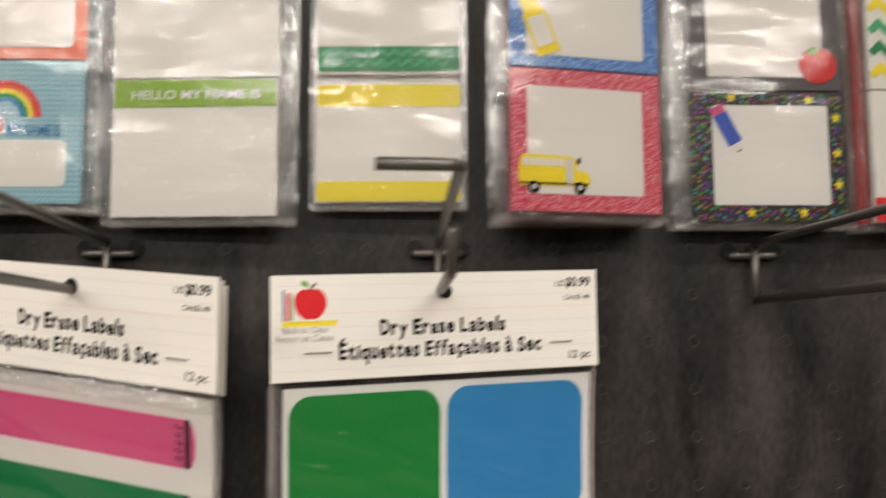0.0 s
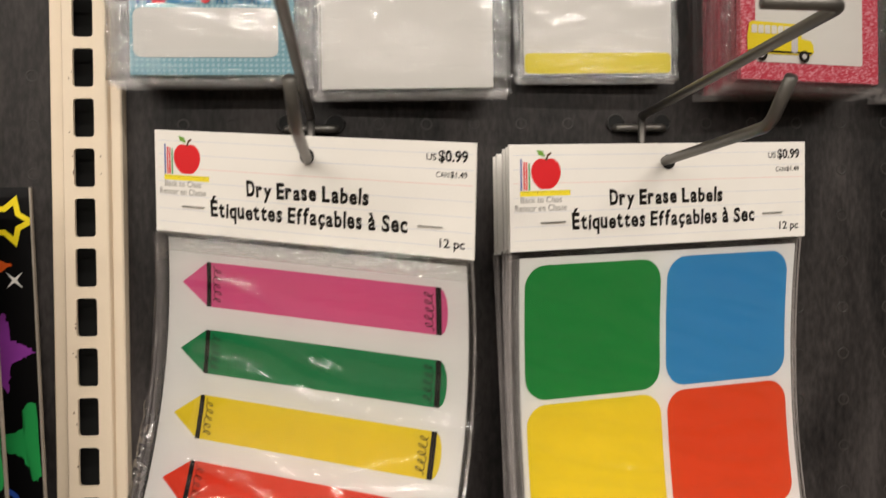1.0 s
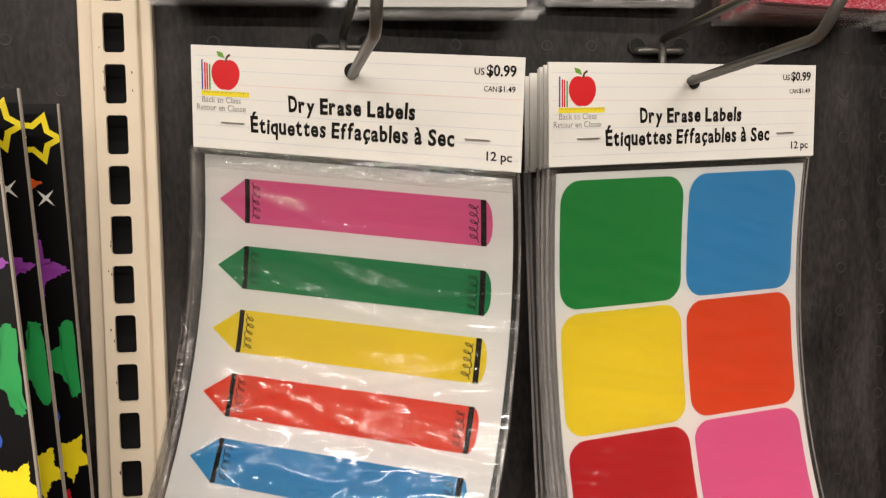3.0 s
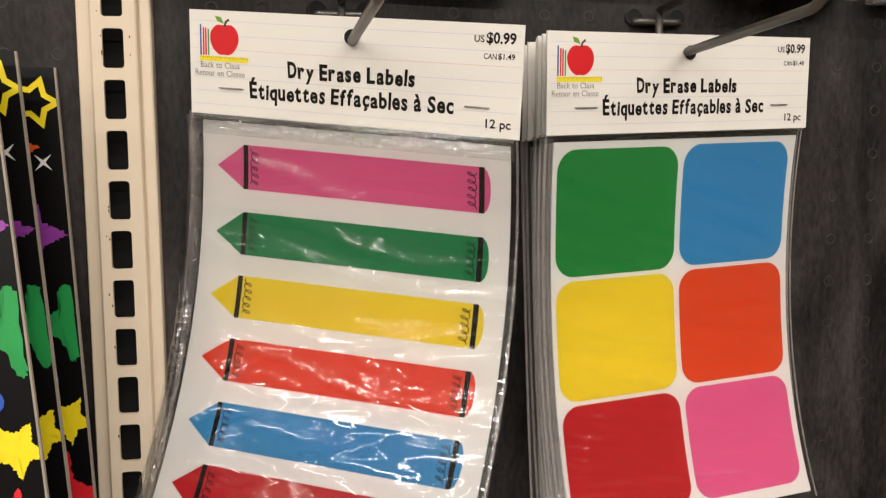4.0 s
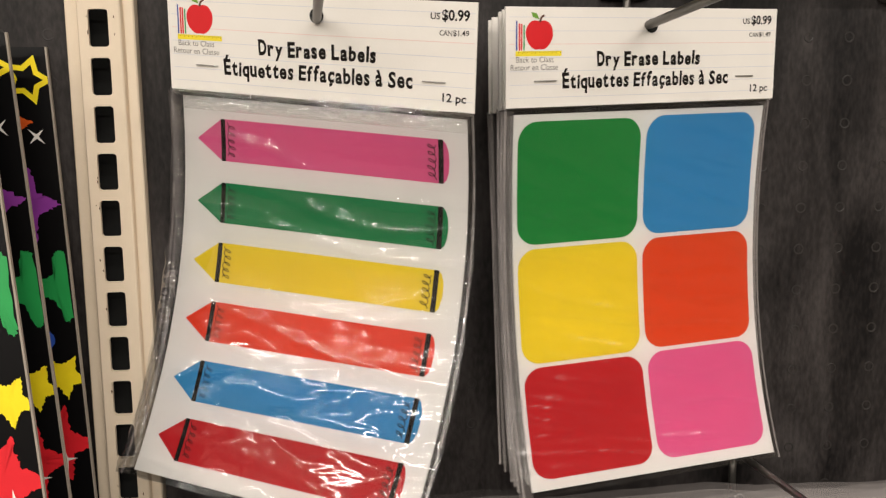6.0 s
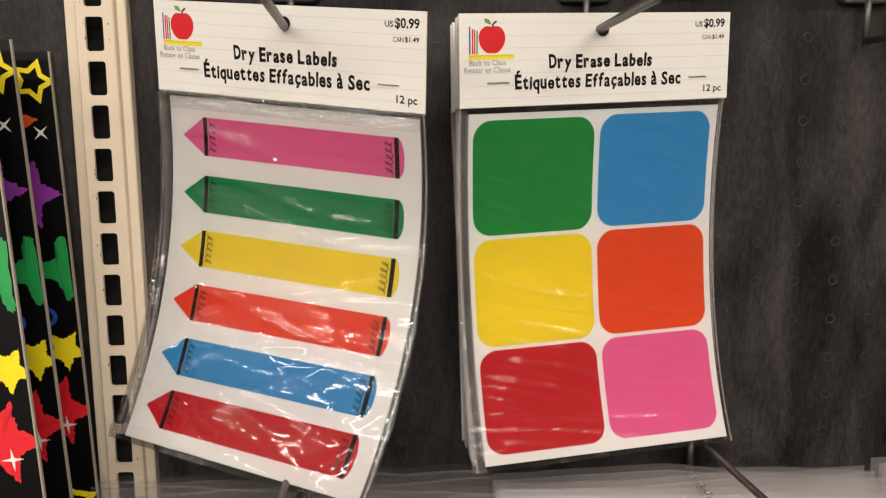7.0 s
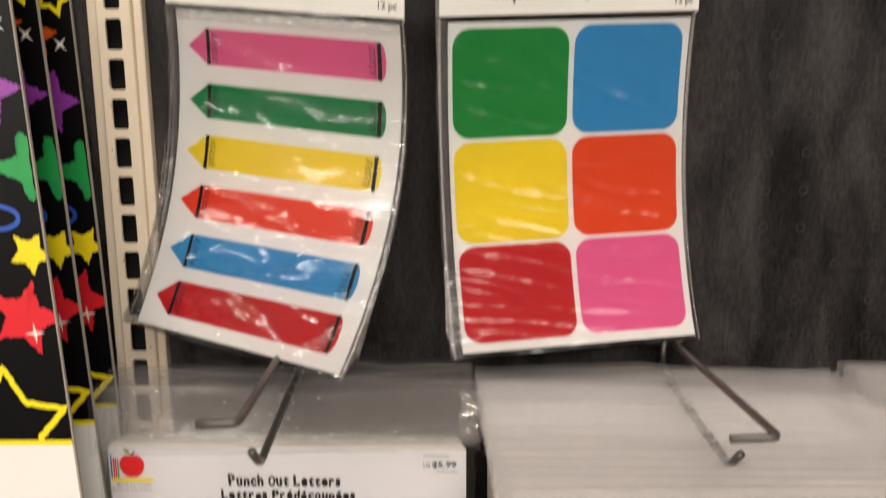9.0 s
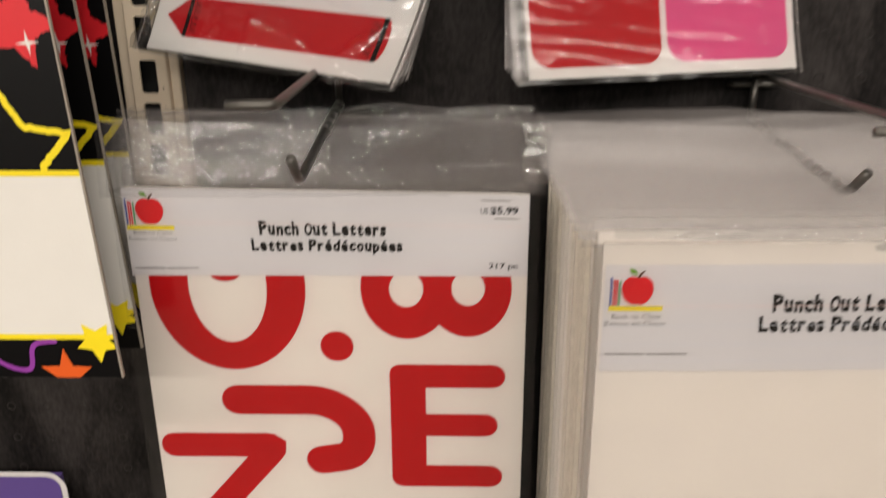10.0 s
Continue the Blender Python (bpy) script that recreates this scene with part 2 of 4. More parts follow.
def wire(paths, radius, bm=None):
    """Round wire swept along polylines, with capped ends."""
    bm = bm or bmesh.new()
    for pts in paths:
        pts = [Vector(p) for p in pts]
        rings, side = [], None
        for i, p in enumerate(pts):
            d = ((pts[i + 1] - p).normalized() if i + 1 < len(pts) else Vector()) + ((p - pts[i - 1]).normalized() if i else Vector())
            d.normalize()
            side = (side - side.dot(d) * d).normalized() if side else d.orthogonal().normalized()
            up = d.cross(side)
            rings.append([bm.verts.new(p + radius * (math.cos(a) * side + math.sin(a) * up)) for a in [k * math.tau / 10 for k in range(10)]])
        for a, b in zip(rings, rings[1:]):
            for k in range(10):
                bm.faces.new((a[k], a[(k + 1) % 10], b[(k + 1) % 10], b[k]))
        bm.faces.new(rings[0][::-1])
        bm.faces.new(rings[-1])
    return bm


def rounded_path(pts, r, seg=5):
    """A polyline whose inner corners are turned into arcs."""
    pts = [Vector(p) for p in pts]
    out = [pts[0]]
    for a, b, c in zip(pts, pts[1:], pts[2:]):
        k = min(r, (a - b).length / 2, (c - b).length / 2)
        p, q = b + (a - b).normalized() * k, b + (c - b).normalized() * k
        out += [(1 - t) ** 2 * p + 2 * t * (1 - t) * b + t * t * q for t in [i / seg for i in range(seg + 1)]]
    return out + [pts[-1]]


# shapes drawn on a card: x to the right, y up, 0, 0 at the card's upper left corner
def outline(pts, bm=None, z=0.0):
    bm = bm or bmesh.new()
    bm.faces.new([bm.verts.new((x, y, z)) for x, y in pts])
    return bm


def rrect(x0, y0, x1, y1, r, seg=6):
    pts = []
    for cx, cy, a0 in ((x1 - r, y1 - r, 0), (x0 + r, y1 - r, 90), (x0 + r, y0 + r, 180), (x1 - r, y0 + r, 270)):
        pts += [(cx + r * math.cos(radians(a0 + 90 * k / seg)), cy + r * math.sin(radians(a0 + 90 * k / seg))) for k in range(seg + 1)]
    return pts


def oval(cx, cy, rx, ry, n=24):
    return [(cx + rx * math.cos(k * math.tau / n), cy + ry * math.sin(k * math.tau / n)) for k in range(n)]


def star(cx, cy, r, turn=0.0, inner=0.47, tips=5, rough=0.0):
    pts = []
    for k in range(tips * 2):
        a, d = radians(90 + turn) + k * math.pi / tips, r * (1 if k % 2 == 0 else inner)
        pts.append((cx + d * math.cos(a), cy + d * math.sin(a)))
    if rough:
        fine = []
        for (x0, y0), (x1, y1) in zip(pts, pts[1:] + pts[:1]):
            for k in range(12):
                j = random.uniform(-rough, rough) if k else 0
                fine.append((x0 + (x1 - x0) * k / 12 + j, y0 + (y1 - y0) * k / 12 + random.uniform(-rough, rough)))
        pts = fine
    return pts


def ribbon(pts, width, bm=None, z=0.0, closed=False, caps=False):
    """A flat stroke of one width along a polyline."""
    bm = bm or bmesh.new()
    pts = [Vector((p[0], p[1], 0)) for p in pts]
    n, rows = len(pts), []
    for i, p in enumerate(pts):
        a = pts[i - 1] if i or closed else p
        b = pts[(i + 1) % n] if i + 1 < n or closed else p
        d1, d2 = (p - a).normalized(), (b - p).normalized()
        d = (d1 + d2).normalized()
        k = 1 / max(0.5, math.sqrt(max(0.0, (1 + d1.dot(d2)) / 2))) if d1.length and d2.length else 1
        s = Vector((-d.y, d.x, 0)) * width / 2 * k
        rows.append((bm.verts.new(p + s + Vector((0, 0, z))), bm.verts.new(p - s + Vector((0, 0, z)))))
    for i in range(n if closed else n - 1):
        (a, b), (c, d) = rows[i], rows[(i + 1) % n]
        bm.faces.new((a, b, d, c))
    if caps:
        for p, q, (a, b) in ((pts[0], pts[1], rows[0]), (pts[-1], pts[-2], rows[-1])):
            d = (p - q).normalized()
            base = math.atan2(d.y, d.x)
            arc = [bm.verts.new((p.x + width / 2 * math.cos(base + t), p.y + width / 2 * math.sin(base + t), z)) for t in [radians(k) for k in range(-80, 81, 20)]]
            first, last = (b, a) if (b.co - arc[0].co).length < (a.co - arc[0].co).length else (a, b)
            bm.faces.new([first, *arc, last])
    return bm


def lettering(text, x0, y0, x1, y1=None, weight=0.0, z=0.0, bm=None):
    """Words in the built-in font, fitted to a width and, where given, a height from the baseline box."""
    cu = bpy.data.curves.new("words", "FONT")
    cu.body, cu.offset, cu.resolution_u, cu.fill_mode = text, weight, 3, "FRONT"
    ob = new("words", cu)
    me = bpy.data.meshes.new_from_object(ob.evaluated_get(bpy.context.evaluated_depsgraph_get()))
    xs, ys = [v.co.x for v in me.vertices], [v.co.y for v in me.vertices]
    kx = (x1 - x0) / (max(xs) - min(xs))
    ky = (y1 - y0) / (max(ys) - min(ys)) if y1 is not None else kx
    for v in me.vertices:
        v.co = Vector((x0 + (v.co.x - min(xs)) * kx, y0 + (v.co.y - min(ys)) * ky, z))
    bm = bm or bmesh.new()
    bm.from_mesh(me)
    bpy.data.objects.remove(ob)
    bpy.data.curves.remove(cu)
    bpy.data.meshes.remove(me)
    return bm


def hand_lettering(text, x0, y0, x1, y1, weight, seed=1, gap=0.072, space=0.29):
    """Chunky hand-drawn words: letters of uneven size and lean, evenly spaced, fitted to a width and height."""
    rnd, bm, x = random.Random(seed), bmesh.new(), 0.0
    depth = bpy.context.evaluated_depsgraph_get
    for ch in text:
        if ch == " ":
            x += space
            continue
        cu = bpy.data.curves.new("words", "FONT")
        cu.body, cu.offset, cu.resolution_u, cu.fill_mode = ch, weight, 3, "FRONT"
        ob = new("words", cu)
        me = bpy.data.meshes.new_from_object(ob.evaluated_get(depth()))
        low = min(v.co.x for v in me.vertices)
        wide = max(v.co.x for v in me.vertices) - low
        k = min(1.0, 0.50 / wide) if ch.islower() else min(1.05, 0.56 / wide)
        lean, grow, lift = rnd.uniform(-0.07, 0.07), rnd.uniform(0.97, 1.08), rnd.uniform(-0.02, 0.02)
        flare = rnd.choice((-0.10, 0.10, 0.14))
        for v in me.vertices:
            px, py = (v.co.x - low - wide / 2) * k, v.co.y
            px *= 1 + flare * (py - 0.3)
            v.co = Vector((x + wide * k / 2 + px + lean * py, py * grow + lift + 0.05 * lean * px, 0))
        bm.from_mesh(me)
        x += wide * k + gap
        bpy.data.objects.remove(ob)
        bpy.data.curves.remove(cu)
        bpy.data.meshes.remove(me)
    xs, ys = [v.co.x for v in bm.verts], [v.co.y for v in bm.verts]
    kx, ky = (x1 - x0) / (max(xs) - min(xs)), (y1 - y0) / (max(ys) - min(ys))
    for v in bm.verts:
        v.co = Vector((x0 + (v.co.x - min(xs)) * kx, y0 + (v.co.y - min(ys)) * ky, 0))
    return bm


def slab(x0, y0, x1, y1, thick, nx=1, ny=1):
    """A card with thickness behind its face."""
    bm = bmesh.new()
    vs = [[bm.verts.new((x0 + (x1 - x0) * i / nx, y0 + (y1 - y0) * j / ny, 0)) for i in range(nx + 1)] for j in range(ny + 1)]
    for j in range(ny):
        for i in range(nx):
            bm.faces.new((vs[j][i], vs[j][i + 1], vs[j + 1][i + 1], vs[j + 1][i]))
    r = bmesh.ops.extrude_face_region(bm, geom=bm.faces[:])
    for v in r["geom"]:
        if isinstance(v, bmesh.types.BMVert):
            v.co.z -= thick
    return bm


def sheet_film(x0, y0, x1, y1, nx, ny, height, seed, lower=0.0, lift=0.0):
    """Loose clear film: a fine net with soft folds; lower: more folds towards the bottom."""
    bm, vs = bmesh.new(), []
    for j in range(ny + 1):
        row = []
        for i in range(nx + 1):
            s, t = i / nx, j / ny
            x, y = x0 + (x1 - x0) * s, y0 + (y1 - y0) * t
            k = (0.85 if lower > 2 else 1) + lower * max(0.0, 1 - t - (0.43 if lower > 2 else 0.35)) ** 1.2
            f = noise.noise(Vector((x * 9 + seed, y * 46 + x * 9, seed)))
            if lower > 2:
                bend = 0.010 * noise.noise(Vector((x * 13, y * 9, seed + 4)))
                f += 0.75 * (1 - abs(noise.noise(Vector((x * 4, (y + bend) * 44 + x * 6, seed + 7)))) * 2) ** 2 - 0.35
                f += 0.30 * max(0.0, 1 - abs(noise.noise(Vector((x * 9 + y * 14, (y + bend) * 30 - x * 16, seed + 3)))) * 7) ** 2
            else:
                f += 0.9 * (1 - abs(noise.noise(Vector((x * 9 - y * 12, y * 80 + x * 22, seed + 7)))) * 2) ** 3 - 0.4 if lower > 1 else 0.4 * noise.noise(Vector((x * 24, y * 90, seed)))
            rim = min(1.0, 8 * min(s, 1 - s), 8 * min(t, 1 - t))
            side = (math.exp(-(x - x0) / 0.005) + 0.12 * math.exp(-(x1 - x) / 0.004)) * min(1.0, lower) * max(0.15, 1 - 1.3 * t)
            pucker = 0.0016 * math.exp(-(1 - t) / 0.022) * max(0.0, noise.noise(Vector((x * 70, y * 260, seed)))) if lower > 2 else 0.0
            crimp = pucker + 0.0016 * side * noise.noise(Vector((y * 210, x * 90, seed + 2)))
            w = 0.0009 * noise.noise(Vector((y * 90, seed, s * 3))) * (1 if i in (0, nx) else 0)
            row.append(bm.verts.new((x + w, y + 0.0009 * noise.noise(Vector((x * 80, seed, 3.3))) * (1 if j in (0, ny) else 0), height * k * max(0.0, f + 0.7) * (0.25 + 0.75 * rim if lower < 2 else 0.7 + 0.3 * rim) + crimp + lift)))
        vs.append(row)
    for j in range(ny):
        for i in range(nx):
            bm.faces.new((vs[j][i], vs[j][i + 1], vs[j + 1][i + 1], vs[j + 1][i]))
    return bm


def crumpled(x0, y0, x1, y1, nx, ny, height, seed, grain, lift=0.0):
    """A narrow strip of sharply creased film."""
    bm, vs = bmesh.new(), []
    for j in range(ny + 1):
        row = []
        for i in range(nx + 1):
            s, t = i / nx, j / ny
            x, y = x0 + (x1 - x0) * s, y0 + (y1 - y0) * t
            q = Vector((x * grain[0], y * grain[1], seed))
            f = 1 - 2 * abs(noise.noise(q)) + 0.5 * noise.noise(q * 2.3)
            row.append(bm.verts.new((x + 0.0008 * noise.noise(q * 0.7 + Vector((5, 3, 1))), y, lift + height * f * min(1, 5 * t, 5 - 5 * t, 6 * s, 6 - 6 * s))))
        vs.append(row)
    for j in range(ny):
        for i in range(nx):
            bm.faces.new((vs[j][i], vs[j][i + 1], vs[j + 1][i + 1], vs[j + 1][i]))
    return bm


def cut(bm, step):
    """Splits faces along a net, so that a print can follow a bent card."""
    for axis in (0, 1):
        vals = [v.co[axis] for v in bm.verts]
        k = math.ceil(min(vals) / step)
        while k * step < max(vals):
            co, no = Vector((0, 0, 0)), Vector((0, 0, 0))
            co[axis], no[axis] = k * step, 1
            bmesh.ops.bisect_plane(bm, geom=bm.verts[:] + bm.edges[:] + bm.faces[:], plane_co=co, plane_no=no, dist=1e-7)
            k += 1
    return bm


def clip_to(bm, x0, y0, x1, y1):
    for co, no in (((x0, 0, 0), (-1, 0, 0)), ((x1, 0, 0), (1, 0, 0)), ((0, y0, 0), (0, -1, 0)), ((0, y1, 0), (0, 1, 0))):
        bmesh.ops.bisect_plane(bm, geom=bm.verts[:] + bm.edges[:] + bm.faces[:], plane_co=co, plane_no=no, clear_outer=True, dist=1e-7)
    return bm


def laid(bm, on, lift=0.0):
    """Moves a drawing from card space onto a card's surface in the room."""
    for v in bm.verts:
        v.co = on(v.co.x, v.co.y, v.co.z + lift)
    return bm


def bent(left, right, w, h, middle=0.47):
    """A hanging sheet between two curved edges (top, middle, bottom points)."""
    left, right = [Vector(p) for p in left], [Vector(p) for p in right]

    def edge(e, t):
        a, m, b = 0.0, middle, 1.0
        return e[0] * ((t - m) * (t - b) / ((a - m) * (a - b))) + e[1] * ((t - a) * (t - b) / ((m - a) * (m - b))) + e[2] * ((t - a) * (t - m) / ((b - a) * (b - m)))

    def place(x, y):
        return edge(left, -y / h).lerp(edge(right, -y / h), x / w)

    def on(x, y, d=0.0):
        p = place(x, y)
        nrm = (place(x + 1e-3, y) - p).cross(place(x, y + 1e-3) - p).normalized()
        return p + nrm * d
    return on


def quad(tl, tr, bl, br, w, h):
    """A stiff card from its four corners."""
    tl, tr, bl, br = (Vector(p) for p in (tl, tr, bl, br))
    nrm = (tr - tl).cross(tl - bl).normalized()

    def on(x, y, d=0.0):
        return tl.lerp(tr, x / w).lerp(bl.lerp(br, x / w), -y / h) + nrm * d
    return on


# ---- the room ----
def structure(name, bm, material, label, category):
    return tagged(part(name, bm, material), label, category, kind="structure")


PITCH, HOLE_X, HOLE_Z = 0.0254, 0.0116, 1.5925
structure("floor", box(-5, -6.5, -0.1, 5, 0.56, 0.0), "floor", "plain beige store floor", "floor")
structure("ceiling", box(-5, -6.5, 3.1, 5, 0.56, 3.2), "ceiling", "pale ceiling of the store", "ceiling")
structure("wall_south", box(-5, -6.6, 0, 5, -6.5, 3.1), "wall_far", "dark plain wall across the aisle", "wall")
structure("wall_west", box(-5.1, -6.5, 0, -5, 0.56, 3.1), "wall", "plain wall closing the aisle", "wall")
structure("wall_east", box(5, -6.5, 0, 5.1, 0.56, 3.1), "wall", "plain wall closing the aisle", "wall")
structure("wall_north", box(-5, 0.52, 0, 5, 0.56, 3.1), "dark", "dark back of the gondola shelving", "wall")
peg_right = structure("pegboard_panel", box(-0.2458, 0.5, 0.05, 1.6, 0.512, 2.4), "peg", "charcoal pegboard panel with worn wood grain", "pegboard")
peg_left = structure("pegboard_panel", box(-1.6, 0.5, 0.05, -0.2832, 0.512, 2.4), "peg", "charcoal pegboard panel with worn wood grain", "pegboard")


def hole_rims(x0, x1, z0, z1):
    """Shallow raised rims of the filled peg holes, one inch apart."""
    random.seed(12)
    bm = bmesh.new()
    for i in range(math.ceil((x0 - HOLE_X) / PITCH), math.floor((x1 - HOLE_X) / PITCH) + 1):
        for j in range(math.ceil((z0 - HOLE_Z) / PITCH), math.floor((z1 - HOLE_Z) / PITCH) + 1):
            cx, cz = HOLE_X + i * PITCH, HOLE_Z + j * PITCH
            rings, worn, turn = [], random.uniform(0.45, 1.1), random.uniform(0, 6)
            for r, d in ((0.0033, 0.0), (0.0030, 0.00026), (0.0027, 0.0002), (0.0023, -0.0001)):
                rings.append([bm.verts.new((cx + r * math.cos(k * math.tau / 14), 0.4999 - d * worn * (0.55 + 0.45 * math.sin(k * math.tau / 14 + turn)), cz + r * math.sin(k * math.tau / 14))) for k in range(14)])
            for a, b in zip(rings, rings[1:]):
                for k in range(14):
                    bm.faces.new((a[k], a[(k + 1) % 14], b[(k + 1) % 14], b[k]))
    return bm


for panel, x0, x1 in ((peg_right, -0.23, 0.42), (peg_left, -0.42, -0.29)):
    tagged(part("hole_rims", hole_rims(x0, x1, 0.98, 1.62), "rim_worn", panel, smooth=True), kind="stuff")


def upright_post():
    """Cream slotted gondola upright: stepped channel with a row of rounded slots."""
    post = thing("slotted_upright", "cream powder-coated slotted metal shelving upright with chipped edges", "upright")
    post["kind"] = "structure"
    z0, z1, ys = 0.9, 1.9, 0.4915
    profile = [(-0.2828, 0.511), (-0.2828, 0.4968), (-0.2822, 0.4962), (-0.2766, 0.4962), (-0.2760, 0.4957), (-0.2752, 0.4920), (-0.2746, ys), (-0.2735, ys)]
    right = [(-0.2558, ys), (-0.2538, ys), (-0.2530, 0.4920), (-0.2522, 0.4948), (-0.2516, 0.4948), (-0.2512, 0.4932), (-0.2470, 0.4930), (-0.2462, 0.4937), (-0.2462, 0.511)]
    for name, pr in (("flange", profile), ("flange", right)):
        bm = bmesh.new()
        a, b = [[bm.verts.new((x, y, z)) for x, y in pr] for z in (z0, z1)]
        for i in range(len(pr) - 1):
            bm.faces.new((a[i], a[i + 1], b[i + 1], b[i]))
        part(name, bm, "cream", post)
    xa, xb, sx0, sx1, hh, r = -0.2735, -0.2558, -0.2697, -0.2594, 0.0098, 0.0017
    bm = bmesh.new()
    lo, hi = -PITCH / 2, PITCH / 2
    inner = [bm.verts.new((x, ys, z)) for x, z in rrect(sx0, -hh, sx1, hh, r, 3)]
    corner = [bm.verts.new((x, ys, z)) for x, z in ((xb, hi), (xa, hi), (xa, lo), (xb, lo))]
    n = len(inner)
    for q in range(4):
        seg = inner[q * 4: q * 4 + 4]
        for a, b in zip(seg, seg[1:]):
            bm.faces.new((corner[q], a, b))
        bm.faces.new((corner[q], seg[-1], inner[(q * 4 + 4) % n], corner[(q + 1) % 4]))
    deep = [bm.verts.new((v.co.x, ys + 0.0022, v.co.z)) for v in inner]
    for i in range(n):
        bm.faces.new((inner[i], deep[i], deep[(i + 1) % n], inner[(i + 1) % n]))
    first = part("slot", bm, "cream", post)
    for k in range(-27, 12):
        ob = first if k == -27 else new("slot", first.data)
        ob.parent, ob.location = post, (0, 0, 1.5952 + k * PITCH)
    rnd = random.Random(5)
    for k in range(26):
        z = 1.5952 + rnd.randint(-16, 3) * PITCH + rnd.uniform(-0.008, 0.008)
        cx, size = rnd.choice((sx0 - 0.0004, sx0 - 0.0005, sx0 - 0.0003, -0.2564, -0.2716)), rnd.uniform(0.0003, 0.0007)
        chip = outline([(cx + size * rnd.uniform(0.4, 0.8) * math.cos(a), z + size * rnd.uniform(0.7, 2.2) * math.sin(a)) for a in [i * math.tau / 8 for i in range(8)]])
        for v in chip.verts:
            v.co = Vector((v.co.x, ys - 0.00012, v.co.y))
        part("paint_chip", chip, "stalk", post, "dark chip in the paint")
    # Near-black sheet added behind the slots; the shade inside them is its colour.
    part("slot_shade", box(-0.279, 0.505, z0, -0.250, 0.507, z1), "dark", post, "near-black sheet painted for the shade in the slots")


upright_post()

for x, y, z, wx, wy, power in LAMPS:
    fix = thing("ceiling_light", "long white enamelled tube fixture on the ceiling", "ceiling light", "ceiling fixtures")
    part("housing", box(x - wx / 2 - 0.03, y - wy / 2 - 0.03, z - 0.05, x + wx / 2 + 0.03, y + wy / 2 + 0.03, 3.1, 0.01), "lamp_body", fix)


# ---- peg hooks ----
def peg_hook(x, z, arm, rod, bar=0.026, drop=0.027, sag=0.0, skew=0.0, rod_skew=0.0, rise=0.0):
    """Scanner hook: a back bar in two holes, a stem, an upper label arm with a cross bar, a lower rod with a raised tip."""
    hook = thing("peg_hook", "dull grey zinc wire peg hook with label arm", "hook", "peg hooks")
    part("back_bar", wire([rounded_path([(x - 0.0127, 0.503, z - 0.001), (x - 0.0127, 0.4955, z - 0.002), (x + 0.0127, 0.4955, z - 0.002), (x + 0.0127, 0.503, z - 0.001)], 0.003)], 0.0021), "wire", hook, smooth=True)
    for s in (-1, 1):
        bm = outline(oval(x + s * 0.0127, z + 0.0012, 0.0044, 0.0044, 18))
        for v in bm.verts:
            v.co = Vector((v.co.x, 0.4986, v.co.y))
        # Near-black disc over the uncut board, coloured as the shade inside an open hole.
        part("peg_hole_shade", bm, "dark", hook, "near-black disc for the shade in an open peg hole")
        bm = wire([[(x + s * 0.0127 + 0.0045 * math.cos(k * math.tau / 16), 0.4988, z + 0.0012 + 0.0045 * math.sin(k * math.tau / 16)) for k in range(17)]], 0.0005)
        part("hole_rim", bm, "rim", hook, smooth=True)
    part("stem", wire([[(x, 0.4935, z + 0.005), (x, 0.4935, z - drop)]], 0.0022), "wire", hook, smooth=True)
    if arm:
        pts = [(x, 0.4935, z + 0.004), (x + skew, arm, z + 0.006 + rise), (x + skew - bar, arm - 0.002, z + 0.006 + rise)]
        part("label_arm", wire([rounded_path(pts, 0.005)], 0.0021), "wire", hook, smooth=True)
    if rod:
        pts = [(x, 0.4935, z - drop + 0.003), (x + rod_skew, rod + 0.008, z - drop + 0.005 - sag), (x + rod_skew, rod - 0.008, z - drop + 0.019 - sag)]
        part("rod", wire([rounded_path(pts, 0.006)], 0.0023), "wire", hook, smooth=True)
    return hook


peg_hook(0.0247, 1.5915, 0.301, 0.339, skew=0.001, rise=0.0015)
peg_hook(-0.1505, 1.5915, 0.297, 0.341, bar=0.0265, rod_skew=0.008, skew=0.009, rise=0.005)
peg_hook(0.1968, 1.5905, 0.30, 0.33, drop=0.0295)
peg_hook(-0.1508, 1.3245, 0.309, 0.347, sag=0.0145, bar=0.019, skew=0.002)
peg_hook(0.0985, 1.312, 0.319, 0.366, sag=0.013, bar=0.024, skew=0.010, rod_skew=0.007)


# ---- hanging packs of dry erase labels ----
HW, HH = 0.1638, 0.0500
CW, CH = 0.1570, 0.2060


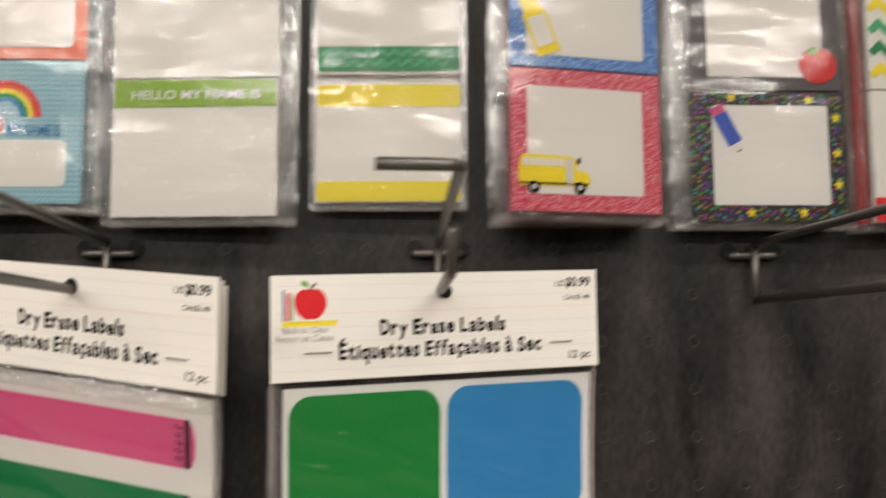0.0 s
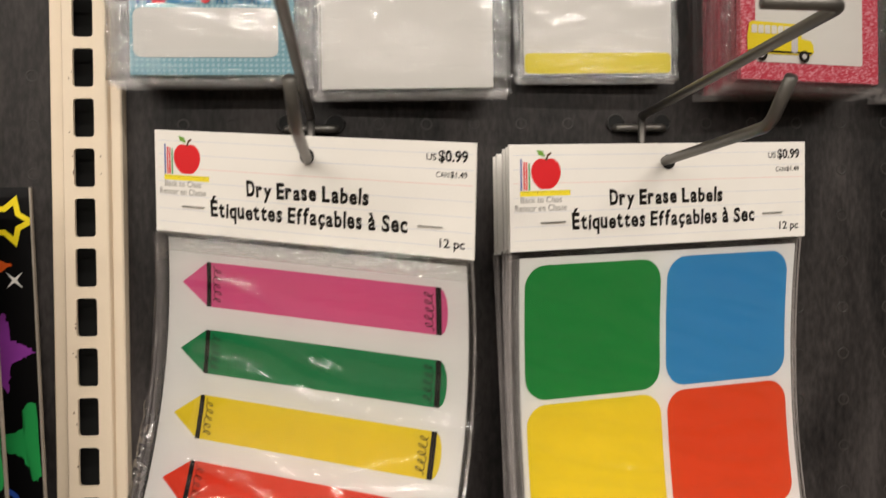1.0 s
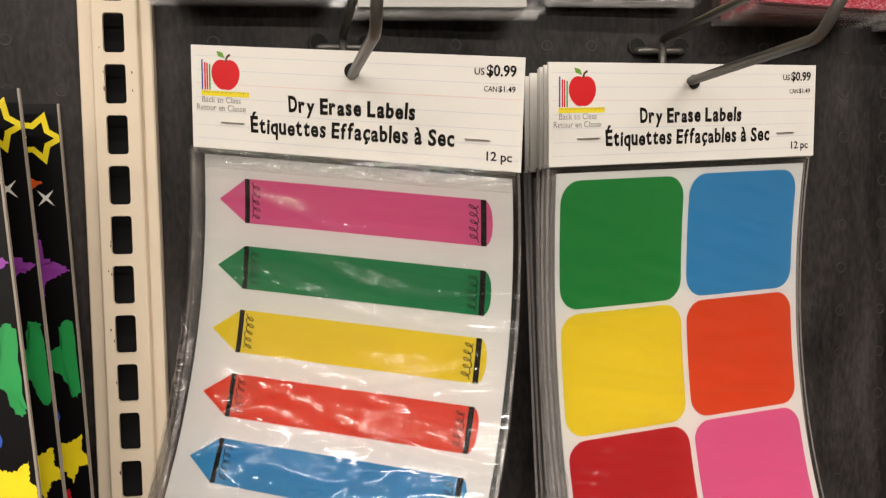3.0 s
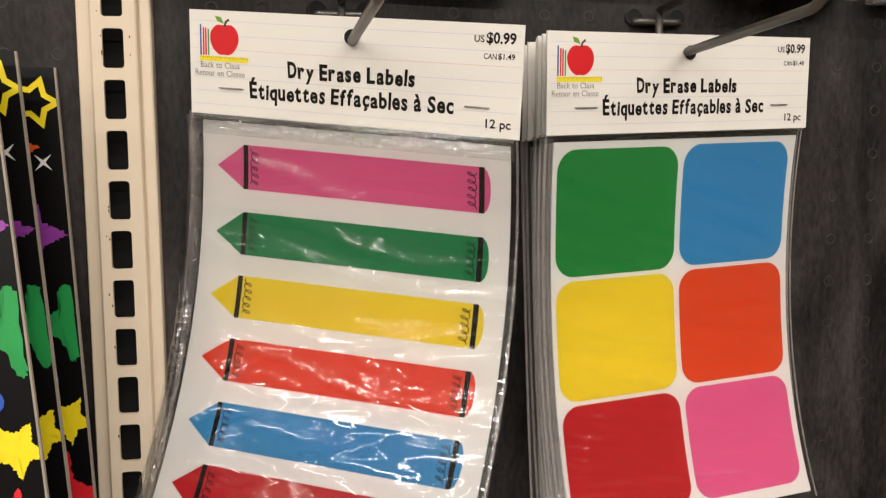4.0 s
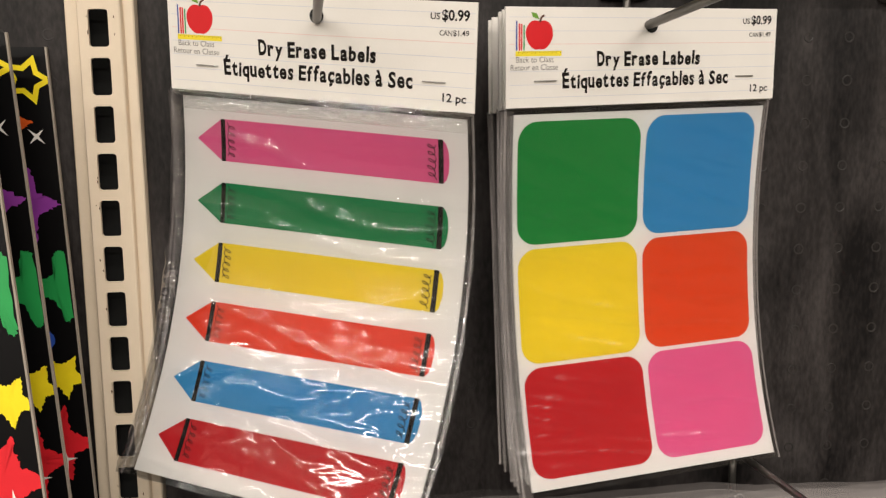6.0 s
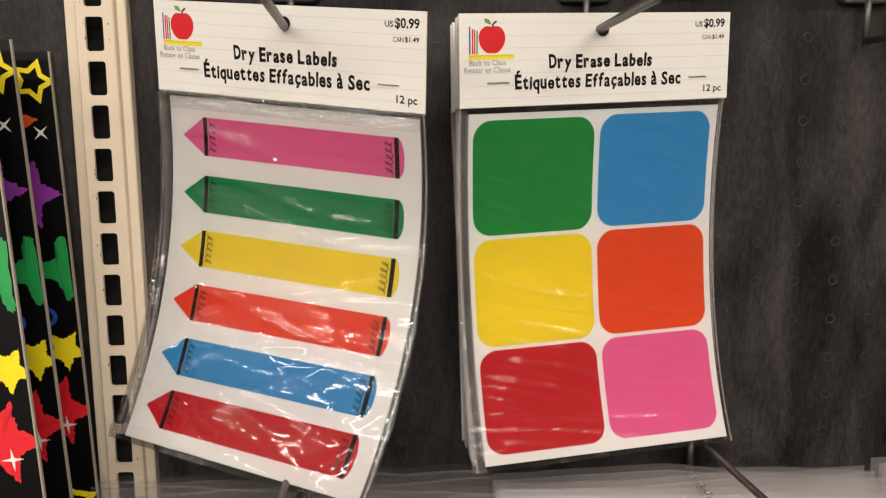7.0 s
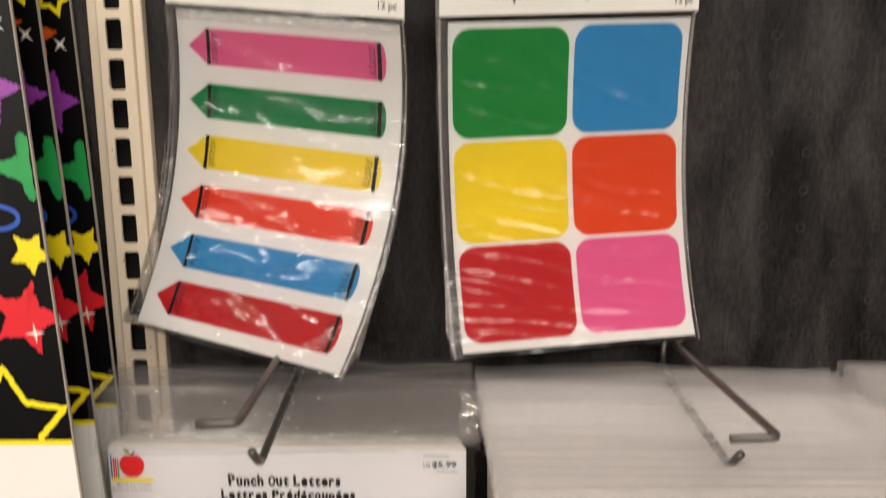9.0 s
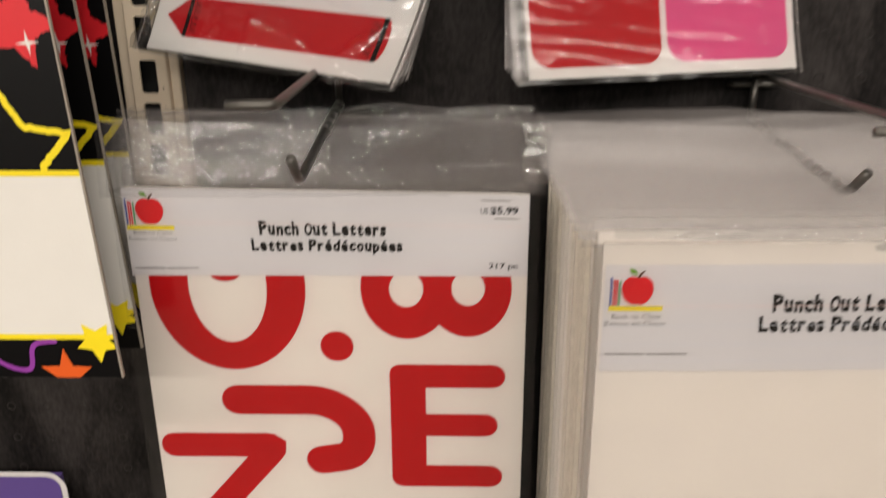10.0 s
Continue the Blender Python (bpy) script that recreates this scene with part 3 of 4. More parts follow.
def apple_mark(parent, on, x, y, k, lift):
    """The small apple, books and ruler of the range, as plain shapes."""
    pts = []
    for i in range(40):
        a = i * math.tau / 40
        r = 1 - 0.16 * math.exp(-((a - math.pi / 2) / 0.35) ** 2) - 0.08 * math.exp(-((a - 1.5 * math.pi) / 0.25) ** 2)
        pts.append((x + k * r * math.cos(a) * (1.0 + 0.08 * math.sin(a)), y + k * 1.05 * r * math.sin(a)))
    part("apple", laid(outline(pts), on, lift), "apple", parent)
    part("apple_stalk", laid(ribbon([(x + 0.02 * k, y + 0.8 * k), (x + 0.12 * k, y + 1.1 * k), (x + 0.35 * k, y + 1.28 * k)], 0.14 * k), on, lift + 0.00006), "stalk", parent)
    part("apple_leaf", laid(outline([(x - 0.02 * k, y + 1.0 * k), (x - 0.5 * k, y + 1.15 * k), (x - 0.62 * k, y + 1.48 * k), (x - 0.2 * k, y + 1.38 * k)]), on, lift + 0.00006), "leaf", parent)
    part("ruler_mark", laid(outline(rrect(x - 1.75 * k, y - 1.42 * k, x + 1.65 * k, y - 1.08 * k, 0.02 * k, 1)), on, lift), "ruler", parent)
    ticks = bmesh.new()
    for i in range(22):
        tx = x - 1.68 * k + i * 0.155 * k
        ribbon([(tx, y - 1.10 * k), (tx, y - (1.24 if i % 2 else 1.19) * k)], 0.03 * k, ticks)
    part("ruler_ticks", laid(ticks, on, lift + 0.00005), "stalk", parent)
    for dx, col, hh in ((-1.72, "book_blue", 0.9), (-1.52, "apple", 0.72), (-1.36, "apple", 0.7), (-1.18, "book_green", 0.62)):
        part("book_mark", laid(outline([(x + dx * k, y - 1.04 * k), (x + (dx + 0.11) * k, y - 1.04 * k), (x + (dx + 0.11) * k, y + hh * k), (x + dx * k, y + hh * k)]), on, lift), col, parent)


def header_print(header, on):
    """Ruled lines, title, price, staples and hole of a dry erase label header."""
    for i, f in enumerate((0.10, 0.235, 0.365, 0.50, 0.635, 0.77, 0.90)):
        part("ruled_line", laid(ribbon([(0.002, -f * HH), (HW * 0.5, -f * HH - 0.0002), (HW - 0.001, -f * HH)], 0.00030), on, 0.00006), "rule_red" if i == 2 else "rule_blue", header)
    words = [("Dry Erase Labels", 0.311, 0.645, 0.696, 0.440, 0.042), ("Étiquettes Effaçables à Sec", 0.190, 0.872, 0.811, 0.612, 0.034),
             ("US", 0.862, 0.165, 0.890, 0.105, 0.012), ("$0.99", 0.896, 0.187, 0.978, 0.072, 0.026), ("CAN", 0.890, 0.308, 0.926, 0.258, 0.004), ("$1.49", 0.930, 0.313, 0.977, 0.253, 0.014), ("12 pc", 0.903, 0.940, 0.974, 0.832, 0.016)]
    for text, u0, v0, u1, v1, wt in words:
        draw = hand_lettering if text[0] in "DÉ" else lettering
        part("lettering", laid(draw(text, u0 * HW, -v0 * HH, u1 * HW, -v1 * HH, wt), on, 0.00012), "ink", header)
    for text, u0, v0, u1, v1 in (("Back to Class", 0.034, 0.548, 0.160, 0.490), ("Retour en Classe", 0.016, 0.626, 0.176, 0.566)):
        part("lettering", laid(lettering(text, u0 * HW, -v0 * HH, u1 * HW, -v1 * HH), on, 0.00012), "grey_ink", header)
    apple_mark(header, on, 0.112 * HW, -0.272 * HH, 0.0075, 0.00008)
    for u0, u1 in ((0.096, 0.170), (0.842, 0.910)):
        pts = [(u0 * HW, -0.735 * HH, -0.0006), (u0 * HW, -0.735 * HH, 0.0007), (u1 * HW, -0.735 * HH, 0.0007), (u1 * HW, -0.735 * HH, -0.0006)]
        part("staple", laid(wire([rounded_path(pts, 0.0004, 2)], 0.00032), on), "steel", header, "bent steel staple", True)
    # The card is not pierced: a near-black disc paints the hang hole's shade.
    part("hang_hole_shade", laid(outline(oval(0.508 * HW, -0.185 * HH, 0.0037, 0.0037)), on, 0.0005), "dark", header, "near-black disc for the shade in the round hang hole")


def crayon_print(card, on):
    """Six crayon-shaped labels with black bands and looped scrawl."""
    for i, col in enumerate(("pink", "green", "yellow", "orange", "blue", "red")):
        cy, h = -(0.122, 0.2830, 0.4405, 0.5980, 0.7545, 0.9030)[i] * CH, 0.0217
        x0, xb, x1 = 0.060 * CW, 0.152 * CW, 0.933 * CW
        pts = [(x0 + 0.0015, cy + 0.0012), (x0, cy), (x0 + 0.0015, cy - 0.0012), (xb, cy - h / 2), (x1 - 0.003, cy - h / 2), (x1 - 0.0012, cy - h / 2 + 0.0018), (x1, cy - h / 4), (x1 + 0.0004, cy), (x1, cy + h / 4), (x1 - 0.0012, cy + h / 2 - 0.0018), (x1 - 0.003, cy + h / 2), (xb, cy + h / 2)]
        label = part("crayon_label", laid(cut(outline(pts), 0.008), on, 0.00015), col, card, col + " crayon-shaped label", True)
        for xs, side in ((xb + 0.0008, 1), (x1 - 0.0038, -1)):
            part("band", laid(cut(ribbon([(xs, cy - h / 2), (xs, cy + h / 2)], 0.0026), 0.008), on, 0.00025), "ink", label)
            lean = 0.0003 * (1 if i % 2 else -1)
            loops = [k * 10 * math.pi / 100 for k in range(101)]
            scrawl = [(xs + side * (0.0046 - 0.0019 * math.cos(a) + lean * math.cos(a * 0.37 + i)), cy - h * 0.40 + h * 0.8 * a / (10 * math.pi) + 0.0014 * math.sin(a) + 0.0007 * side * math.cos(a)) for a in loops]
            part("scrawl", laid(ribbon(scrawl, 0.00046), on, 0.00025), "ink", label)


def square_print(card, on):
    """Six rounded square labels in two columns."""
    cols = (("leafgreen", "blue"), ("yellow", "deep_orange"), ("red", "pink"))
    for i, (va, vb) in enumerate(((0.036, 0.336), (0.347, 0.650), (0.661, 0.968))):
        for (ua, ub), col in zip(((0.026, 0.490), (0.512, 0.968)), cols[i]):
            dv = 0.003 if ua > 0.3 else 0
            pts = rrect(ua * CW, -(vb - dv) * CH, ub * CW, -(va - dv) * CH, 0.0105, 7)
            part("square_label", laid(cut(outline(pts), 0.008), on, 0.00015), col, card, col.replace("_", " ").replace("leafgreen", "green") + " rounded square label", True)


def label_pack(kind, head, left, right, seed, front):
    """Stapled header card over a clear bag with a sheet of stickers."""
    label = ("clear bag of crayon-shaped dry erase labels, white stapled header" if kind == "crayon" else "clear bag of square dry erase labels, white stapled header")
    pack = thing("label_pack", label if front else label.replace(", white stapled header", " stacked behind another"), "sticker pack", kind + " label packs on a hook")
    hon, con = quad(*head, HW, HH), bent(left, right, CW, CH)
    header = part("header_card", laid(slab(0, -HH, HW, 0, 0.0012, 8, 4), hon, 0.0016), "white", pack)
    card = part("sticker_sheet", laid(slab(0.0015, -CH + 0.0006, CW - 0.001, -0.004, 0.0008, 14, 22), con), "sheet", pack, smooth=False)
    if front:
        header_print(header, lambda x, y, d=0.0: hon(x, y, d + 0.0016))
    if front or seed < 3:
        (crayon_print if kind == "crayon" else square_print)(card, con)
    n = (90, 120) if front else (14, 20)
    crisp = kind == "crayon"
    margin = (0.003 if front else 0.0015) if crisp else 0.0010
    fold = (0.0020 if crisp else 0.0012) if front else 0.0002
    part("bag", laid(sheet_film(-0.0045, -CH - 0.0025, CW + margin, 0.0, *n, fold, 3.1 * seed + (5 if crisp else 0), (4.0 if crisp else 1.5) if front else 0.0, 0.0016 if front else 0.0008), con), ("film_crisp" if crisp else "film") if front else "film_behind", pack, "clear crinkled plastic bag", True)
    for xe, xw in ((CW + margin - 0.0006, 0.0006), (-0.0040, 0.0007)):
        weld = cut(outline([(xe - xw, -CH - 0.0025), (xe + xw, -CH - 0.0025), (xe + xw, 0.0), (xe - xw, 0.0)]), 0.010)
        part("bag_edge", laid(weld, con, 0.0019 if front else 0.0010), "film_edge", pack, "welded bright edge of the bag")
    if front:
        part("side_seam", laid(crumpled(-0.0068, -CH - 0.002, 0.0012, -0.085 if crisp else -0.15, 10, 130, 0.0024 if crisp else 0.0005, seed + 3.3, (110, 210), 0.0022), con), "film_seam" if crisp else "film_hem", pack, "crimped edge of the bag", True)
        part("side_seam", laid(crumpled(-0.0062, -0.088 if crisp else -0.152, 0.0005, -0.002, 6, 60, 0.0003, seed + 6.3, (120, 60), 0.0018), con), "film_seam" if crisp else "film_hem", pack, "crimped edge of the bag", True)
    if front and crisp:
        part("puckered_fold", laid(crumpled(-0.003, -0.0100, 0.1585, -0.0002, 170, 14, 0.0024, seed + 8.1, (85, 330), 0.0030), con), "film_pucker", pack, "puckered film under the header", True)
    part("bag_back", laid(sheet_film(-0.0045, -CH - 0.0025, CW + margin, 0.0, 14, 20, 0.0, 9.7 + seed, 0, -0.0012), con), "film", pack, "", True)
    return pack


def shifted(pts, moves):
    return [tuple(a + b for a, b in zip(p, m)) for p, m in zip(pts, moves)]


CRAYON = dict(head=[(-0.2240, 0.4757, 1.5868), (-0.0722, 0.4145, 1.5720), (-0.2253, 0.4815, 1.5377), (-0.0735, 0.4195, 1.5215)],
              left=[(-0.2225, 0.4835, 1.5385), (-0.2303, 0.4900, 1.4402), (-0.2539, 0.4620, 1.3358)], right=[(-0.0765, 0.4215, 1.5225), (-0.0800, 0.4220, 1.4272), (-0.1105, 0.3810, 1.3272)])
SQUARE = dict(head=[(-0.0555, 0.4405, 1.5742), (0.1052, 0.4780, 1.5795), (-0.0550, 0.4430, 1.5245), (0.1060, 0.4805, 1.5306)],
              left=[(-0.0510, 0.4450, 1.5255), (-0.0500, 0.4490, 1.4250), (-0.0425, 0.4369, 1.3206)], right=[(0.1040, 0.4820, 1.5310), (0.1040, 0.4870, 1.4280), (0.1138, 0.4705, 1.3224)])
for i in range(6):
    j = i * (1 + 0.1 * math.sin(i * 2.1))
    w = 0.0006 * math.sin(i * 3.7)
    a, b = (w, 0.0026 * j, -0.0007 * j), (w - 0.0006 * j, 0.0056 * j, -0.0006 * j)
    label_pack("crayon", shifted(CRAYON["head"], [a, b, a, b]),
               shifted(CRAYON["left"], [a, (0.001 * j, 0.0015 * j, 0), (0.0030 * j, 0.006 * j, 0.0005 * j)]),
               shifted(CRAYON["right"], [b, (-0.0006 * j, 0.0054 * j, 0), (0.0012 * j, 0.0098 * j, -0.0004 * j)]), i, i == 0)
for i in range(7):
    j = i * (1 + 0.12 * math.sin(i * 1.7))
    w = 0.0007 * math.sin(i * 2.9)
    a, b = (w - 0.0003 * j, 0.0066 * j, -0.0003 * j), (w, 0.0022 * j, -0.0004 * j)
    label_pack("square", shifted(SQUARE["head"], [a, b, a, b]),
               shifted(SQUARE["left"], [a, (0.0001 * j, 0.0066 * j, 0), (-0.0009 * j, 0.0075 * j, 0.0006 * j)]),
               shifted(SQUARE["right"], [b, (0, 0.0014 * j, 0), (-0.0012 * j, 0.0035 * j, 0)]), i, i == 0)


# ---- star-bordered cards beside the upright ----
def star_card(xe, y, z_top, sx, sy, seed):
    """Tall black card with bright stars and a blank white panel; x is measured from its right edge."""
    random.seed(40 + seed)
    W, H = 0.15, 0.3975
    card = thing("star_card", "tall glossy black card printed with bright stars, blank white panel", "card", "star cards on a hook")

    def on(x, yy, d=0.0):
        z = z_top + yy
        return Vector((xe + sx * (1.34 - z) + x, y + sy * (z - 1.34) - d, z))
    part("board", laid(slab(-W, -H, 0, 0, 0.0014, 2, 6), on), "black", card)
    part("board_edge", laid(slab(0.0, -H, 0.0010, 0, 0.0020, 1, 6), on, 0.0003), "edge", card, "raw grey cut edge")

    def put(name, pts, col, lift=0.0003, stroke=0.0):
        bm = ribbon(pts, stroke, closed=True) if stroke else outline(pts)
        if not stroke and len(pts) > 8:
            mid = sum((v.co for v in bm.verts), Vector()) / len(bm.verts)
            bmesh.ops.poke(bm, faces=bm.faces[:])
            for v in bm.verts:
                if len(v.link_edges) > 4:
                    v.co = mid
        part(name, laid(clip_to(bm, -W, -H, -0.0001, 0), on, lift), col, card)
    put("outlined_star", star(-0.0110, -0.0172, 0.0112, -20, 0.55), "star_yellow", stroke=0.0028)
    put("printed_star", star(-0.0250, -0.0415, 0.0150, -10, 0.5, 5, 0.0006), "star_orange")
    put("printed_star", star(-0.0215, -0.0835, 0.0212, -18, 0.52, 5, 0.0010), "star_purple")
    arms = [(-0.0078, 0.0160), (-0.0060, 0.0192), (-0.0030, 0.0195), (-0.0010, 0.0170), (-0.0006, -0.0170), (-0.0022, -0.0198), (-0.0050, -0.0188), (-0.0080, -0.0085), (-0.0130, -0.0062), (-0.0225, -0.0030), (-0.0225, 0.0020), (-0.0125, 0.0046), (-0.0076, 0.0072)]
    blob = []
    for (x0, y0), (x1, y1) in zip(arms, arms[1:] + arms[:1]):
        blob += [(x0 + (x1 - x0) * k / 5 + random.uniform(-0.0008, 0.0008), -0.1288 + y0 + (y1 - y0) * k / 5 + random.uniform(-0.0005, 0.0005)) for k in range(5)]
    put("printed_star", blob, "star_green")
    put("printed_ring", oval(-0.0262, -0.158, 0.0135, 0.0068), "star_blue", stroke=0.0026)
    put("printed_star", star(-0.0088, -0.1785, 0.0130, -32, 0.52, 5, 0.0006), "star_yellow")
    put("printed_star", star(-0.0172, -0.2160, 0.0222, -18, 0.5, 5, 0.0009), "star_red")
    for px, py, sr in ((-0.0090, -0.0475, 0.0058), (-0.0125, -0.2250, 0.0062)):
        put("sparkle", star(px, py, sr, 45 if py > -0.1 else 4, 0.2, 4), "white", 0.0006)
    bm = ribbon(star(-0.0350, -0.2800, 0.0345, 0, 0.52, 5, 0.0005), 0.0034, closed=True)
    part("outlined_star", laid(clip_to(bm, -W, -0.2885, -0.0001, 0), on, 0.0003), "star_yellow", card)
    put("white_panel", [(-W, -0.3745), (-0.0001, -0.3745), (-0.0001, -0.2885), (-W, -0.2885)], "white", 0.0003)
    put("yellow_rule", [(-W, -0.2905), (-0.0001, -0.2905), (-0.0001, -0.2875), (-W, -0.2875)], "star_yellow", 0.0006)
    put("yellow_rule", [(-W, -0.3765), (-0.0001, -0.3765), (-0.0001, -0.3735), (-W, -0.3735)], "star_yellow", 0.0006)
    put("printed_star", star(-0.0090, -0.3775, 0.0118, 36, 0.5), "star_yellow", 0.0008)
    put("printed_star", star(-0.0285, -0.3960, 0.0145, 0, 0.42), "star_orange", 0.0004)
    part("squiggle", laid(clip_to(ribbon(rounded_path([(-0.075, -0.380, 0), (-0.060, -0.392, 0), (-0.047, -0.3945, 0), (-0.045, -0.3785, 0), (-0.031, -0.3775, 0)], 0.006), 0.0026), -W, -H, 0, 0), on, 0.0004), "star_purple", card)


star_card(-0.2793, 0.4095, 1.5690, 0.120, 0.150, 0)
star_card(-0.2821, 0.4465, 1.5650, 0.100, 0.115, 1)
star_card(-0.2818, 0.4835, 1.5605, 0.059, 0.065, 2)

# ---- purple boxed item low on the left panel ----
pack = thing("plastic_pack", "purple plastic pack with a rounded clear rim", "pack")
part("body", laid(slab(-0.09, -0.20, 0.0, 0.0, 0.006, 2, 2), lambda x, y, d=0.0: Vector((-0.358 + x, 0.4775 - d, 1.041 + y))), "purple", pack)
part("rim", laid(ribbon(rrect(-0.092, -0.20, 0.003, 0.003, 0.012), 0.004, closed=True), lambda x, y, d=0.0: Vector((-0.358 + x, 0.4765 - d, 1.041 + y))), "slate", pack)


# ---- packs of punch-out letters ----
PW, PH = 0.2255, 0.30
HEAD_H = 0.0518


def letter_shapes(card, on):
    """Red punch-out letters and marks, some turned on their side."""
    def loop_of(cx, cy, outer, inner):
        bm = bmesh.new()
        rows = [[bm.verts.new((px, py, 0)) for px, py in oval(cx, cy, rx, ry, 56)] for rx, ry in (outer, inner)]
        for i in range(56):
            bm.faces.new((rows[0][i], rows[0][(i + 1) % 56], rows[1][(i + 1) % 56], rows[1][i]))
        return clip_to(bm, 0, -PH, PW, -0.049)
    shapes = [loop_of(0.0537, -0.0578, (0.0449, 0.0543), (0.0226, 0.0362)), clip_to(outline(oval(0.0530, -0.0480, 0.010, 0.0075)), 0, -PH, PW, -0.049),
              outline(oval(0.1150, -0.0966, 0.0098, 0.0098)), loop_of(0.1565, -0.0600, (0.0262, 0.0315), (0.0098, 0.0112)), loop_of(0.1920, -0.0595, (0.0250, 0.0305), (0.0096, 0.0108))]
    shapes.append(ribbon(rounded_path([(0.0535, -0.1327, 0), (0.1075, -0.1327, 0), (0.1268, -0.148, 0), (0.1245, -0.1715, 0), (0.1025, -0.1750, 0)], 0.016, 8), 0.0200, caps=True))
    shapes.append(ribbon(rounded_path([(0.0115, -0.1645, 0), (0.0745, -0.1645, 0), (0.0190, -0.2290, 0), (0.0800, -0.2290, 0)], 0.007, 4), 0.0170, caps=True))
    for i, bm in enumerate(shapes):
        part("punched_letter", laid(bm, on, 0.0003 + 0.00012 * (i % 2)), "letter_red", card)
    bm = outline(rrect(0.1455, -0.1935, 0.1670, -0.1085, 0.006))
    for y, x1 in ((-0.1160, 0.2108), (-0.1495, 0.2068), (-0.1860, 0.2103)):
        ribbon([(0.153, y), (x1 - 0.004, y)], 0.0155, bm, 0.0001, caps=True)
    part("punched_letter", laid(bm, on, 0.0003), "letter_red", card)


def letter_pack(x, y, z, top_back, seed, front, red, group, drop=0.0, raised=0.0, tall=1.298, hole=None):
    """A clear bag with a pale header strip, punch-out sheets and an empty flap on top."""
    label = "clear bag of red punch-out letters with pale header strip" if red else "clear bag of white punch-out letters with pale header strip"
    pack = thing("letter_pack", label, "letter pack", group)

    def on(px, py, d=0.0):
        return Vector((x + px, y - d + (0.001 if red else 0.004) * math.sin(px * 9 + seed), z + py - (0.018 * px * min(1.0, max(0.0, 1 + py / HEAD_H)) if red else 0.0)))

    def flap(px, py, d=0.0):
        t = max(0.0, py) / 0.036
        py = py if py < 0 else t * (tall - z)
        px += 0.003 * t * noise.noise(Vector((seed, t * 2, px * 4)))
        return Vector((x + px, y + top_back * t + 0.003 * t * noise.noise(Vector((px * 26, seed * 3.1, t))) - 0.004 * math.sin(px * 14 + seed) * (1 - t) - d, z + py + (0.002 * math.sin(px * 22 + seed * 2) + (0.003 if red else 0.0015) * noise.noise(Vector((px * 30, seed, 0.5)))) * t))

    def hon(px, py, d=0.0):
        return on(px, py - drop, d)
    thick = 0.0098
    for k in range(3):
        part("letter_sheet", laid(slab(0.0015 * math.sin(k * 2 + seed), -PH, PW - 0.001 * (k % 2), -0.001 * k, thick / 3 - 0.0004, 6, 6), on, -k * thick / 3), "ivory" if k == 0 else "ivory_edge", pack)
    if front:
        head = part("header_strip", laid(slab(0, -HEAD_H, PW, 0, 0.0003, 6, 1), hon, 0.0005), "slate", pack, "pale grey printed header strip")
        for f in (0.2, 0.38, 0.56, 0.74, 0.9):
            part("ruled_line", laid(cut(ribbon([(0.002, -f * HEAD_H), (PW - 0.002, -f * HEAD_H)], 0.0003), 0.03), hon, 0.0007), "rule_red" if f == 0.38 else "rule_blue", head)
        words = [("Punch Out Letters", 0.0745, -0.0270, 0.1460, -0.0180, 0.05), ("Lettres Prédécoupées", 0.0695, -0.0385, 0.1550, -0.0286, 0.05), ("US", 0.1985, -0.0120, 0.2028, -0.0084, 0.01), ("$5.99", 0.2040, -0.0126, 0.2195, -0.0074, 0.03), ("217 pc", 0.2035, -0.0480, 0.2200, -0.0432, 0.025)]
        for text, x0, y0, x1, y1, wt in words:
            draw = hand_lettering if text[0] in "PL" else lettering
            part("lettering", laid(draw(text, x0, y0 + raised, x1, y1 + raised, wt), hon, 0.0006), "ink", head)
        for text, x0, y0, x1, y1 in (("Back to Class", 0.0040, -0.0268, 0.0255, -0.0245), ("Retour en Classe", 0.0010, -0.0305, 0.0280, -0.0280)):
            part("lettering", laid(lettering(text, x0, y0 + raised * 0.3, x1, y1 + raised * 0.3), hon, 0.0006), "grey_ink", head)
        for x0, x1, yy in ((0.2065, 0.2205, -0.0148), (0.1985, 0.2150, -0.0035), (0.002, 0.0195, -0.0470), (0.021, 0.039, -0.0470)):
            part("fine_print", laid(ribbon([(x0, yy + raised), (x1, yy + raised)], 0.0006), hon, 0.0008), "grey_ink", head)
        apple_mark(head, hon, 0.0145, -0.0130 + raised * 0.3, 0.0078 if red else 0.0070, 0.0008)
        if red:
            letter_shapes(pack, on)
        part("bag", laid(sheet_film(-0.006, -PH, PW + 0.006, 0.001, 50, 50, 0.0008, seed, 0.5, 0.0022), on), "film_letters" if red else "film", pack, "", True)
    if hole:
        part("hang_hole_rim", hole_ring(*hole), "steel", pack, "welded rim of the hang hole", True)
    m = (56, 16) if front else (22, 6)
    part("flap", laid(sheet_film(-0.010, -0.004, PW + 0.009, 0.036, *m, 0.0007 if red else 0.0005, seed * 1.9, 0.8 if red and front else 0, 0.0016), flap), "film_flap" if red else "film_milky", pack, "empty clear plastic flap", True)
    for y0, y1, d in ((0.0350, 0.0361, 0.0018),):
        part("flap_hem", laid(cut(outline([(-0.010, y0), (PW + 0.009, y0), (PW + 0.009, y1), (-0.010, y1)]), 0.012), flap, d), "film_hem", pack, "welded hem of the flap")
    if front:
        part("creased_base", laid(crumpled(0.004, 0.001, PW + 0.004, 0.014, 130, 14, 0.0014, seed + 2.7, (60, 270), 0.0028), flap), "film_flap", pack, "creased film above the header", True)
